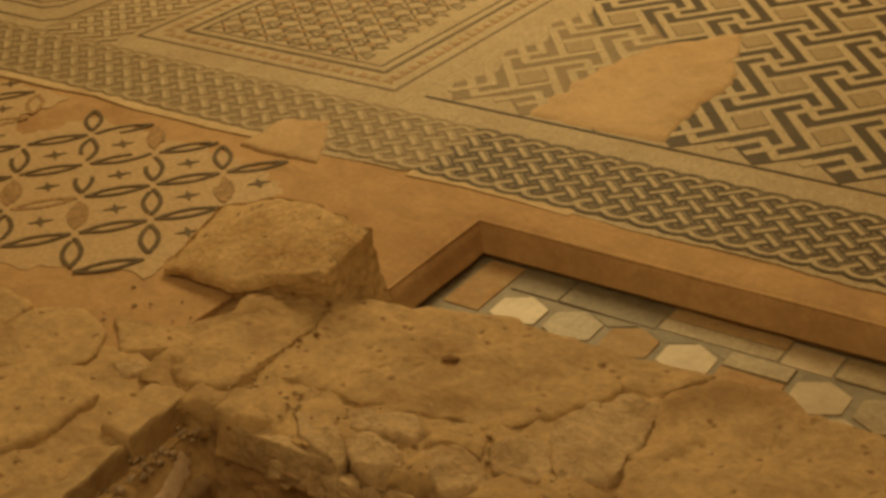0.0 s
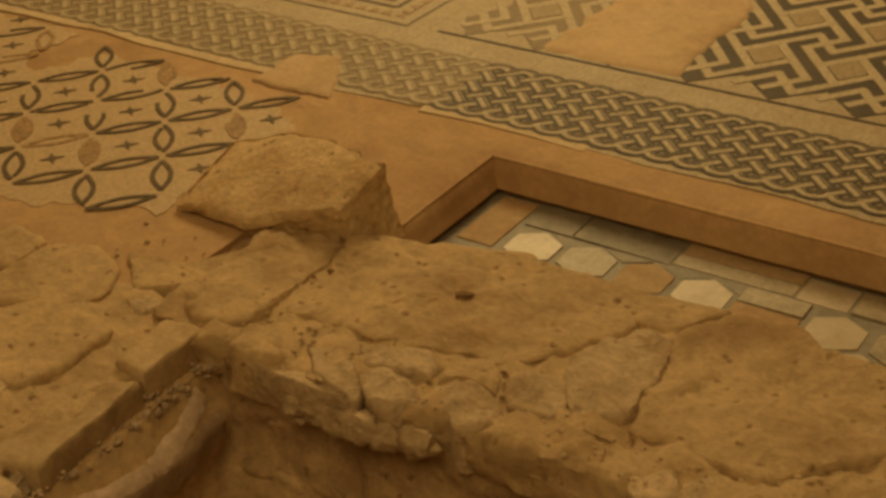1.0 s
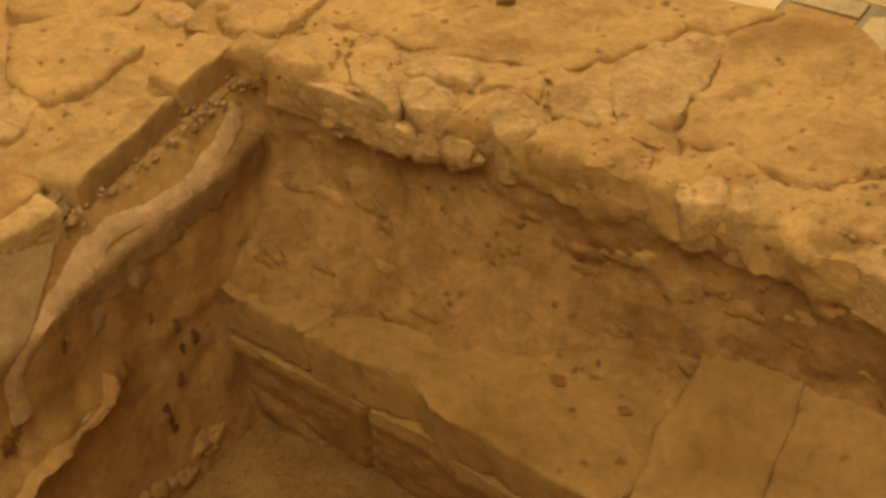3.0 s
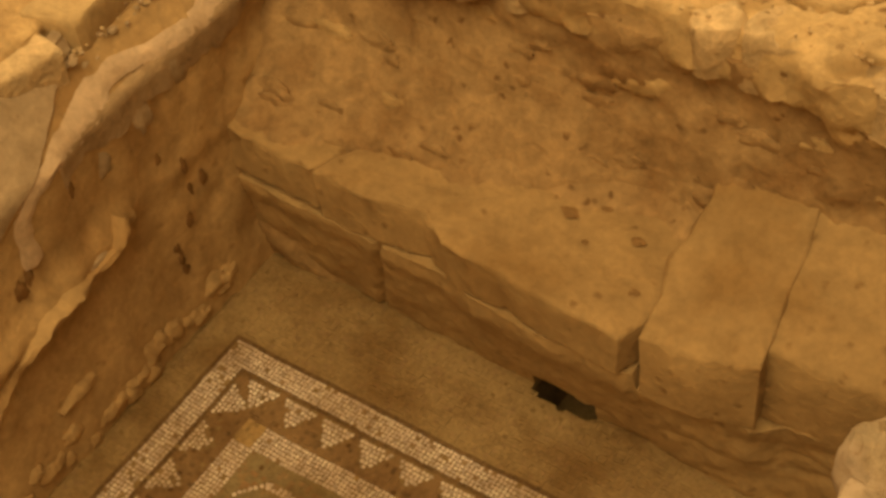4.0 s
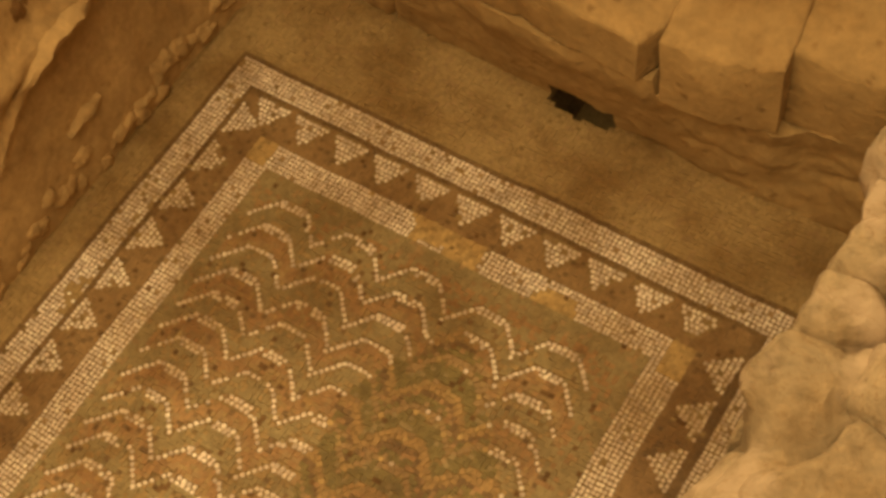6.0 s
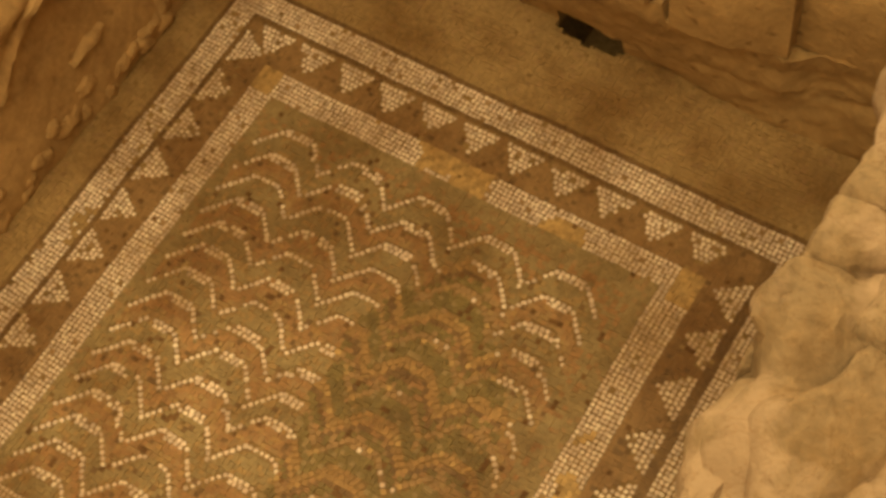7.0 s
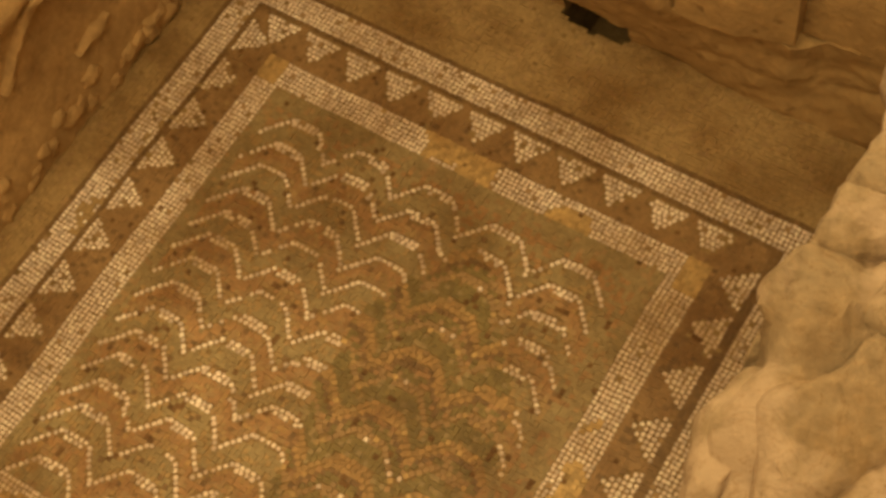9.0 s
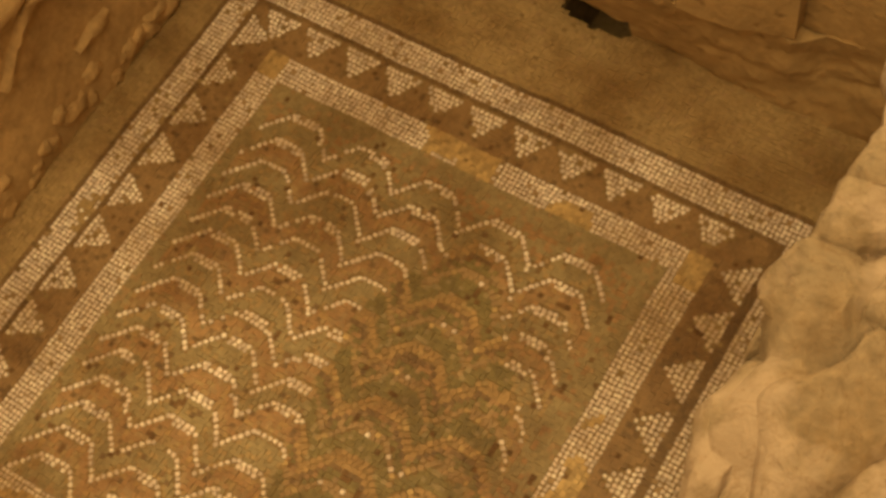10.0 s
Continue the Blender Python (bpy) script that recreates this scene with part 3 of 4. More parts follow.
# the fallen block on the floor
block = empty("stone_block", "broken tan limestone block lying on the mortar floor", "stone")
bv, bf = box_grid(0, 1, 0, 1, 0, 1, 0.04)
FRONT = [(-2.976, 2.892, 0.02), (-2.666, 2.895, 0.05), (-2.374, 2.948, 0.14)]
BACK = [(-3.090, 3.316, 0.04), (-2.810, 3.369, 0.12), (-2.343, 3.149, 0.22)]


def along(row, u):
    s = u * (len(row) - 1)
    k = min(int(s), len(row) - 2)
    return Vector(row[k]).lerp(Vector(row[k + 1]), s - k)


for v in bv:
    u, w, h = v
    q = along(FRONT, u).lerp(along(BACK, u), w)
    out = Vector((u - 0.5, w - 0.5))
    sink = 0.02 * ((abs(u - 0.5) > 0.47) + (abs(w - 0.5) > 0.47)) * (h > 0.97)
    crown = 0.02 * math.sin(math.pi * w) * math.sin(math.pi * u)
    z = -0.02 + (q.z + crown - sink + 0.02) * h
    r = 0.012 * fuzz((q.x, q.y, z), 7, 2) + 0.006 * fuzz((q.x, q.y, z), 20, 6)
    under = 0.03 * (1 - h)
    q.x += 0.07 * (1 - h) * max(0.0, u - 0.6) / 0.4
    v[:] = (q.x + r - under * out.x, q.y + r + (under if w < 0.1 else 0), z + r * h)
mesh_object("body", bv, bf, BLOCKSTONE, block)

# ---- the bench along the back wall ----
bench = empty("stone_bench", "low bench of large dressed limestone slabs against the wall", "bench")
# each slab: outline, height, foot, rise of its top towards the wall
SLABS = [([(-2.50, 2.06), (-2.004, 2.022), (-1.945, 2.17), (-1.93, 2.42), (-2.50, 2.42)], -0.508, -0.655, 0.0, 0.0),
         ([(-1.998, 2.022), (-1.79, 2.005), (-1.66, 2.034), (-1.575, 1.968), (-1.06, 1.914), (-1.035, 1.99), (-1.028, 2.06), (-1.03, 2.15), (-1.02, 2.42), (-1.925, 2.42), (-1.94, 2.17)], -0.508, -0.660, 0.0, 0.03),
         ([(-1.030, 1.945), (-0.93, 1.950), (-0.742, 1.985), (-0.765, 2.15), (-0.795, 2.46), (-1.02, 2.46), (-1.040, 2.15)], -0.425, -0.735, 0.38, 0.0),
         ([(-0.775, 2.035), (-0.26, 2.045), (-0.26, 2.46), (-0.83, 2.46), (-0.80, 2.16)], -0.421, -0.745, 0.38, 0.0)]
for i, (poly, z, foot, rise, sag) in enumerate(SLABS):
    stone("slab", poly, foot, z, 120 + i, LIME_SMOOTH, bench, jag=0.010, bump=0.013, edge=0.014, flare=-0.02 if i < 2 else -0.01, slope=(0, rise), cut=0.008, sag=sag)


COURSE_X = (-2.50, -2.00, -1.79, -1.62, -1.50, -1.06, -0.98, -0.76, -0.70, -0.26)
COURSE_TOP = (2.06, 2.022, 2.008, 2.005, 1.968, 1.932, 1.972, 1.995, 2.058, 2.065)


def course_front(x, z):
    """The lower course: one uneven face that leans out at its foot and follows the slabs' undersides."""
    k = min(1.0, max(0.0, (-0.66 - z) / 0.41))
    head = float(np.interp(x, COURSE_X, COURSE_TOP))
    foot = 2.125 - 0.052 * (x + 2.5)
    y = head + 0.002 + (foot - head) * k ** 1.3 - 0.012 * math.exp(-((k - 0.16) / 0.14) ** 2)
    y += 0.012 * fuzz((x, 0, z), 4, 14) + 0.006 * fuzz((x, 0, z), 15, 15) + 0.003 * fuzz((x, 0, z), 40, 16)
    y += 0.022 * math.exp(-((x + 1.86 - 0.25 * (z + 0.9)) / 0.010) ** 2) + 0.006 * math.exp(-((z + 0.90 + 0.05 * fuzz((x, 0, 0), 3, 9)) / 0.012) ** 2) * (x > -1.0)
    low = -1.0 + 0.008 * fuzz((x, 0, 0), 9, 4)
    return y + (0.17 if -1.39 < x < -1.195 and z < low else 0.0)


cv, cf = [], []
for i in range(225):
    x = -2.50 + i * 0.01
    top = -0.70 + 0.025 * (x + 1.03) if x < -1.03 else -0.78 + 0.03 * fuzz((x, 0, 0), 6, 2)
    for j in range(37):
        z = -1.09 + (top + 0.04 + 1.09) * j / 36
        cv.append((x, course_front(x, z), z))
    cv.append((x, 2.42, top + 0.04))
    if i:
        a = len(cv) - 76
        cf += [(a + j, a + j + 38, a + j + 39, a + j + 1) for j in range(37)]
mesh_object("course", cv, cf, LIME_SMOOTH, bench)
# dark-coloured back that paints the shade inside the drain opening
rough_box("drain_back", (-1.42, -1.17, 2.215, 2.30, -1.28, -0.95), 0.05, 0.0, 2, HOLLOW_DARK, bench)

# flattened brown lumps stand in for stains on the slab tops
for x, y, r in ((-1.342, 2.199, 0.024), (-1.271, 2.251, 0.018), (-1.231, 2.185, 0.026), (-1.155, 2.189, 0.02), (-1.098, 2.047, 0.018), (-1.265, 2.130, 0.01)):
    pebble("clay_clod", (x, y, -0.501), r * 0.85, int(-x * 1000), STAIN, bench, (1.1, 0.8, 0.12))

# earth washed down onto the back of the bench
dv, df = [], []
for i in range(61):
    x = -2.28 + i * 0.0205
    back = back_face(x, -0.46)
    reach = 0.05 + 0.05 * (fuzz((x, 0, 0), 5, 23) + 0.5) + 0.025 * fuzz((x, 0, 0), 18, 24)
    for j in range(9):
        u = j / 8
        y = back + 0.03 - (reach + 0.03) * u
        z = -0.514 + 0.075 * (1 - u) ** 1.7 + 0.008 * fuzz((x, y, 0), 16, 25) * (1 - u) + 0.012 * u * (1 - u)
        dv.append((x, y, z - (0.01 if j == 8 else 0)))
    if i:
        a = len(dv) - 18
        df += [(a + j, a + j + 9, a + j + 10, a + j + 1) for j in range(8)]
mesh_object("earth_drift", dv, df, FILL, wall_back)

# remains of plaster and stones on the left wall
path = [(2.30, -0.105), (2.26, -0.118), (2.19, -0.136), (2.05, -0.160), (1.91, -0.150), (1.78, -0.124), (1.69, -0.140), (1.63, -0.162), (1.52, -0.178), (1.43, -0.200), (1.375, -0.265), (1.365, -0.381)]
pv, pf = [], []
steps = 60
for i in range(steps + 1):
    s = i / steps * (len(path) - 1)
    k = min(int(s), len(path) - 2)
    y, z = (path[k][j] + (path[k + 1][j] - path[k][j]) * (s - k) for j in (0, 1))
    dy, dz = path[k + 1][0] - path[k][0], path[k + 1][1] - path[k][1]
    n = math.hypot(dy, dz)
    ny, nz = dz / n, -dy / n
    w = (0.024 + 0.012 * fuzz((y, z, 0), 9, 3)) * max(1.0, 1.5 - i / 18) * (1.35 if i > 30 else 1.0)
    for j, (o, h) in enumerate(((-1, -0.015), (-0.8, 0.004), (0.0, 0.010), (0.8, 0.004), (1, -0.015))):
        yy, zz = y + ny * o * w, z + nz * o * w
        x = left_face(yy, zz) + h
        pv.append((x, yy, zz))
    if i:
        a = len(pv) - 10
        pf += [(a + j, a + j + 1, a + j + 6, a + j + 5) for j in range(4)]
mesh_object("plaster_strip", pv, pf, PLASTER, wall_left, "pale pink plaster edge")


def lip(name, path, width, lift, material):
    """A raised, rounded lip of old plaster that clings to the left wall."""
    lv, lf = [], []
    for i in range(41):
        s = i / 40 * (len(path) - 1)
        k = min(int(s), len(path) - 2)
        y, z = (path[k][j] + (path[k + 1][j] - path[k][j]) * (s - k) for j in (0, 1))
        dy, dz = path[k + 1][0] - path[k][0], path[k + 1][1] - path[k][1]
        n = math.hypot(dy, dz)
        w = width * (0.35 + 0.65 * math.sin(math.pi * min(1.0, 0.12 + i / 40))) * (1 + 0.5 * fuzz((y, z, 0), 9, 5))
        for o, h in ((-1, -0.012), (-0.75, 0.35), (-0.2, 0.9), (0.4, 1.0), (0.8, 0.6), (1, -0.012)):
            yy, zz = y + dz / n * o * w, z - dy / n * o * w
            lv.append((left_face(yy, zz) + (h * lift * (1 + 0.4 * fuzz((yy, zz, 1), 14, 7)) if h > 0 else -0.02), yy, zz))
        if i:
            a = len(lv) - 12
            lf += [(a + j, a + j + 1, a + j + 7, a + j + 6) for j in range(5)]
    return mesh_object(name, lv, lf, material, wall_left)


lip("plaster_lip", [(1.63, -0.457), (1.58, -0.531), (1.459, -0.556), (1.336, -0.532), (1.241, -0.568), (1.156, -0.647), (1.056, -0.757)], 0.042, 0.026, EARTH)
lip("plaster_lip", [(1.401, -0.855), (1.319, -0.867), (1.266, -0.864)], 0.024, 0.018, EARTH)
# dark lumps give the wall the shade of small hollows by colour
for y, z in [(1.79, -0.79), (1.80, -0.84), (1.93, -0.60), (1.87, -0.50), (1.85, -0.69), (1.336, -0.399), (1.885, -0.61), (1.786, -0.755), (1.531, -0.287), (1.81, -0.431)]:
    pebble("clay_pocket", (left_face(y, z) - 0.002, y, z), 0.022, int(y * 100), HOLLOW_DARK, wall_left, (0.3, 0.6, 1.2))
sv, sf = [], []
for i in range(41):
    y = 0.85 + i * 0.0225
    s = max(0.0, min(len(path) - 1.001, (path[0][0] - y) / (path[0][0] - path[-1][0]) * (len(path) - 1)))
    low = min(-0.03, -0.02 - 0.55 * max(0.0, 1.80 - y) ** 1.15)
    for j in range(13):
        z = -0.01 + (low + 0.01) * j / 12
        rim = j in (0, 12) or i in (0, 40)
        sv.append((left_face(y, z) + (-0.02 if rim else 0.010 + 0.003 * fuzz((0, y, z), 20, 4)), y, z))
    if i:
        a = len(sv) - 26
        sf += [(a + j, a + j + 1, a + j + 14, a + j + 13) for j in range(12)]
mesh_object("plaster_remnant", sv, sf, OLDPLASTER, wall_left, "grey-beige old wall plaster")
uv, uf = [], []
for i in range(41):
    y = 1.50 + i * 0.021
    low = -0.27 - 0.05 * fuzz((y, 0, 0), 5, 3) - 0.03 * fuzz((y, 0, 0), 17, 4)
    for j in range(11):
        z = -0.15 + (low + 0.15) * j / 10
        rim = j in (0, 10) or i in (0, 40)
        uv.append((left_face(y, z) + (-0.02 if rim else 0.005 + 0.002 * fuzz((0, y, z), 20, 4)), y, z))
    if i:
        a = len(uv) - 22
        uf += [(a + j, a + j + 1, a + j + 12, a + j + 11) for j in range(10)]
mesh_object("plaster_remnant", uv, uf, MUDPLASTER, wall_left, "grey-brown old wall plaster")
for y, z, w, h in ((1.66, -0.30, 0.035, 0.06), (1.80, -0.27, 0.03, 0.07), (1.95, -0.22, 0.06, 0.05), (1.52, -0.52, 0.05, 0.03)):
    pebble("plaster_fragment", (left_face(y, z) - 0.004, y, z), 1.0, int(y * 100), OLDPLASTER, wall_left, (0.012, w, h))
# one more dark lump in place of a shaded hollow
pebble("clay_pocket", (left_face(1.30, -0.41), 1.30, -0.41), 0.03, 3, HOLLOW_DARK, wall_left, (0.25, 0.6, 1.1))
# dark discs paint the shade of small holes in the stone tops
for x, y, r in ((-1.885, 2.870, 0.022), (-1.426, 2.739, 0.011), (-1.604, 2.606, 0.008), (-2.021, 2.771, 0.007), (-2.287, 2.790, 0.009), (-2.310, 2.741, 0.008), (-2.033, 2.902, 0.006)):
    pebble("clay_plug", (x, y, 0.046), r, int(-x * 1000), HOLLOW_DARK, wall_back, (1.2, 0.9, 0.5))
for i in range(34):
    rnd = random.Random(700 + i)
    y = 1.93 - i * 0.040 + rnd.uniform(-0.015, 0.015)
    r = rnd.uniform(0.03, 0.05) if i < 12 else rnd.uniform(0.02, 0.036)
    pebble("pebble", (left_face(y, -1.0) - 0.35 * r + rnd.uniform(0, 0.006), y, -1.01 + rnd.uniform(-0.05, 0.05)), r, i, EARTH, wall_left, (0.6, 1.1, 1.0))


# ---- the basin with its stone tiles ----
basin = empty("basin", "shallow mortar-lined basin paved with marble hexagons and slate", "basin", "structure")
x0, x1, y0, y1 = BASIN
v, f = box_grid(x0 - 0.05, x1, y0 - 0.1, y1 + 0.05, -0.35, -0.1145, 0.1)
mesh_object("bed", v, f, SLATE, basin)


def kerb(a, b, inward, name):
    """A side of the basin: flat rim, rounded shoulder and a slope down, a little undercut at its foot."""
    profile = [(-0.10, -0.02), (-0.10, 0.004), (-0.05, 0.004), (-0.022, 0.001), (-0.006, -0.006), (0.006, -0.017), (0.016, -0.034), (0.024, -0.052), (0.033, -0.072), (0.042, -0.082), (0.044, -0.088), (0.036, -0.094), (0.018, -0.098), (0.014, -0.13)]
    n = max(2, int((Vector(b) - Vector(a)).length / 0.04))
    verts, faces = [], []
    for i in range(n + 1):
        x, y = a[0] + (b[0] - a[0]) * i / n, a[1] + (b[1] - a[1]) * i / n
        for d, z in profile:
            w = 0.006 * fuzz((x, y, z), 6, 12)
            verts.append((x + inward[0] * (d + w), y + inward[1] * (d + w), z + w * 0.4))
    k = len(profile)
    for i in range(n):
        faces += [(i * k + j, i * k + j + 1, (i + 1) * k + j + 1, (i + 1) * k + j) for j in range(k - 1)]
    return mesh_object(name, verts, faces, MORTAR, basin)


kerb((x0 - 0.04, y1), (x1, y1), (0, -1), "kerb")
kerb((x0, y1 + 0.05), (x0, y0 - 0.05), (1, 0), "kerb")


def tile(poly, material, seed, z=-0.110, name="tile", label=""):
    ring = [(x * 1.0194, y * 1.0194) for x, y in poly]
    cx, cy = sum(p[0] for p in ring) / len(ring), sum(p[1] for p in ring) / len(ring)
    tilt = random.Random(seed)
    sx, sy, dz = tilt.uniform(-0.02, 0.02), tilt.uniform(-0.02, 0.02), tilt.uniform(-0.002, 0.002)
    verts, n = [], len(ring)
    for fct, zz in ((1.0, -0.14), (1.0, z - 0.002), (0.985, z)):
        verts += [(cx + (x - cx) * fct, cy + (y - cy) * fct, zz + (dz + (x - cx) * sx + (y - cy) * sy if zz > -0.13 else 0)) for x, y in ring]
    faces = [(r * n + i, r * n + (i + 1) % n, (r + 1) * n + (i + 1) % n, (r + 1) * n + i) for r in range(2) for i in range(n)]
    faces.append(tuple(2 * n + i for i in range(n)))
    return mesh_object(name, verts, faces, material, basin, label, smooth=False)


def hexagon(cx, cy, r):
    return [(cx + r * math.sin(radians(60 * k)) * 0.97, cy + r * math.cos(radians(60 * k))) for k in range(6)][::-1]


def rect(a, b, c, d):
    return [(a, c), (b, c), (b, d), (a, d)]


HEXES = [(-1.953, MARBLE), (-1.768, GREYMARBLE), (-1.582, TANTILE), (-1.397, MARBLE), (-1.003, MARBLE), (-0.815, GREYMARBLE), (-0.63, MARBLE)]
for i, (hx, kind) in enumerate(HEXES):
    tile(hexagon(hx, 3.36, 0.094), kind, i, name="hexagon_tile")
    for s in (1, -1):
        tile([(hx + 0.012, 3.36 + s * 0.098), (hx + 0.172, 3.36 + s * 0.098), (hx + 0.092, 3.36 + s * 0.052)][::s], SLATE, i + 50 + s, z=-0.113, name="triangle_tile")
    tile(hexagon(hx - 0.093, 3.20, 0.094), (TANTILE, SLATE, MARBLE)[i % 3], i + 30, name="hexagon_tile")
for i, (box, kind) in enumerate([((-2.19, -2.065, 3.30, 3.60), TANTILE), ((-2.045, -1.88, 3.47, 3.62), SLATE), ((-1.875, -1.55, 3.47, 3.62), SLATE), ((-1.545, -1.17, 3.48, 3.545), GREYMARBLE),
                                 ((-1.545, -1.17, 3.553, 3.62), TANTILE), ((-1.162, -1.01, 3.475, 3.60), MARBLE), ((-1.30, -1.105, 3.385, 3.465), GREYMARBLE), ((-1.30, -1.105, 3.25, 3.375), TANTILE),
                                 ((-1.0, -0.72, 3.475, 3.60), GREYMARBLE), ((-0.71, -0.3, 3.475, 3.60), SLATE), ((-0.29, 0.3, 3.3, 3.60), TANTILE)]):
    tile(rect(*box), kind, i + 80, name="slab_tile")


# ---- the upper mosaic ----
mosaic = empty("mosaic_floor", "worn mosaic pavement with plaited border, meander and carpet panel", "mosaic", "structure")
sheet = Inlay(0.005, 0.012)
edge_pts = []
for i in range(60):
    x = -8.0 + i * 0.22
    edge_pts.append((x, 3.90 + 0.035 * fuzz((x, 0, 0), 1.6, 7) + 0.02 * fuzz((x, 0, 0), 7, 3)))
for (xa, ya), (xb, yb) in zip(edge_pts, edge_pts[1:]):
    for k in range(4):
        u, w = k / 4, (k + 1) / 4
        pa, pb = (xa + (xb - xa) * u, ya + (yb - ya) * u), (xa + (xb - xa) * w, ya + (yb - ya) * w)
        j1, j2 = 0.008 * fuzz((*pa, 0), 20, 5), 0.008 * fuzz((*pb, 0), 20, 5)
        sheet.patch([(pa[0], pa[1] + j1), (pb[0], pb[1] + j2), (pb[0], 9.5), (pa[0], 9.5)])
sheet.make("ground", FIELD, mosaic)

edging = Inlay(0.0062, 0.014)
for (xa, ya), (xb, yb) in zip(edge_pts, edge_pts[1:]):
    if fuzz((xa, 0, 0), 0.9, 23) > -0.12:
        w1, w2 = (0.028 + 0.012 * fuzz((q, 1, 0), 3, 9) for q in (xa, xb))
        edging.patch([(xa, ya - w1), (xb, yb - w2), (xb, yb + 0.022), (xa, ya + 0.022)])
edging.make("lime_edging", LIMEEDGE, mosaic, "pale raised lime edge")

# plaited border
STEP, BASE, LANES = 0.0518, 3.925, 7
fill = Inlay(0.0065, 0.004)
fill.patch(rect(-8, 4.7, BASE + 0.0, BASE + 0.435))
fill.make("braid_ground", GREYFILL, mosaic)
shades, pale_shades = Inlay(0.0108), Inlay(0.0108)
outlines, strands, faint = Inlay(0.0080), Inlay(0.0093), Inlay(0.0080)


def plait(points, worn):
    (faint if worn else outlines).strip(points, 0.052 if worn else 0.060)
    strands.strip(points, 0.030)
    edges = ribbon(points, 0.016)
    (pale_shades if worn else shades).strip([e[0] for e in edges], 0.007)


for i in range(-70, 82):
    cx = -2.60 + i * STEP
    worn = cx < -2.62 + 0.05 * math.sin(i)
    for j in range(LANES):
        if (i + j) % 2:
            continue
        cy = BASE + 0.065 + j * STEP
        s = 1 if i % 2 == 0 else -1
        h = STEP * 0.62
        plait([(cx - h, cy - s * h), (cx + h, cy + s * h)], worn)
    top, low = BASE + 0.065 + (LANES - 1) * STEP, BASE + 0.065
    if i % 2:
        arc = [(cx + STEP * 0.85 * math.sin(radians(a)), top + 0.012 + STEP * 0.62 * math.cos(radians(a))) for a in range(-80, 81, 20)]
        plait(arc, worn)
        arc = [(cx + STEP * 0.85 * math.sin(radians(a)), low - 0.012 - STEP * 0.62 * math.cos(radians(a))) for a in range(-80, 81, 20)]
        plait(arc, worn)
outlines.make("braid_outline", DARKLINE, mosaic)
faint.make("worn_braid_outline", FADED, mosaic)
strands.make("braid_strand", BRAIDLIGHT, mosaic)
shades.make("braid_shading", MIDLINE, mosaic)
pale_shades.make("worn_braid_shading", GREYFILL, mosaic)

# meander field
dark_ground, worn_ground, key_line, boxes, rule = Inlay(0.0068), Inlay(0.0068), Inlay(0.0082), Inlay(0.0095), Inlay(0.0080)
rule.strip([(-3.06, 4.535), (4.5, 4.535)], 0.014)
U1, U2 = Vector((0.02625, 0.03458)), Vector((0.02625, -0.03458))


def in_field(q):
    return q.x > -3.04 and q.y > 4.548


for i in range(-16, 28):
    for j in range(-28, 16):
        c = Vector((-2.0025, 5.1235)) + U1 * 6 * i + U2 * 6 * j
        if not (-3.0 < c.x < 4.2 and 4.56 < c.y < 9.0):
            continue
        faded = c.x < -2.45 and c.y < 5.55
        square = lambda h: [(max(-3.04, q.x), max(4.548, q.y)) for q in (c + U1 * u + U2 * w for u, w in ((-h, -h), (h, -h), (h, h), (-h, h)))]
        (worn_ground if faded else dark_ground).patch(square(3.02))
        if (i + j) % 2:
            boxes.patch(square(1.45))
            paths = [[(-2, -2), (2, -2)], [(2, -2), (2, 2)], [(2, 2), (-2, 2)], [(-2, 2), (-2, -2)]]
        else:
            paths = []
            for k in range(4):
                turned = []
                for u, w in ((0, 0), (2, 0), (2, -4)):
                    for _ in range(k):
                        u, w = -w, u
                    turned.append((u, w))
                paths += [turned[:2], turned[1:]]
        for (u, w), (p, q) in paths:
            start, stop = c + U1 * u + U2 * w, c + U1 * p + U2 * q
            if in_field(start) and in_field(stop):
                d = (stop - start).normalized() * 0.016
                key_line.strip([tuple(start - d), tuple(stop + d)], 0.037)
dark_ground.make("meander_ground", DARKLINE, mosaic)
worn_ground.make("worn_meander_ground", FADED, mosaic)
key_line.make("meander_line", BRAIDLIGHT, mosaic)
boxes.make("meander_box", GREYFILL, mosaic)
rule.make("border_line", DARKLINE, mosaic)

# carpet panel with a lattice of triangles
panel = Inlay(0.0068)
for d, w in ((0.0, 0.012), (0.15, 0.02), (0.205, 0.010)):
    xa, xb, ya, yb = -4.60 + d, -3.205 - d, 4.525 + d, 7.6
    panel.strip([(xa, yb), (xa, ya)], w)
    panel.strip([(xa, ya), (xb, ya)], w)
    panel.strip([(xb, ya), (xb, yb)], w)
tooth = Inlay(0.0068)
for i in range(19):
    x = -4.5 + i * 0.066
    tooth.patch([(x, 4.585), (x + 0.055, 4.585), (x + 0.028, 4.635)])
for i in range(40):
    y = 4.62 + i * 0.066
    for x, s in ((-3.265, -1), (-4.54, 1)):
        tooth.patch([(x, y), (x, y + 0.055), (x + s * 0.05, y + 0.028)])
rosette = Inlay(0.0082)
G = 0.122
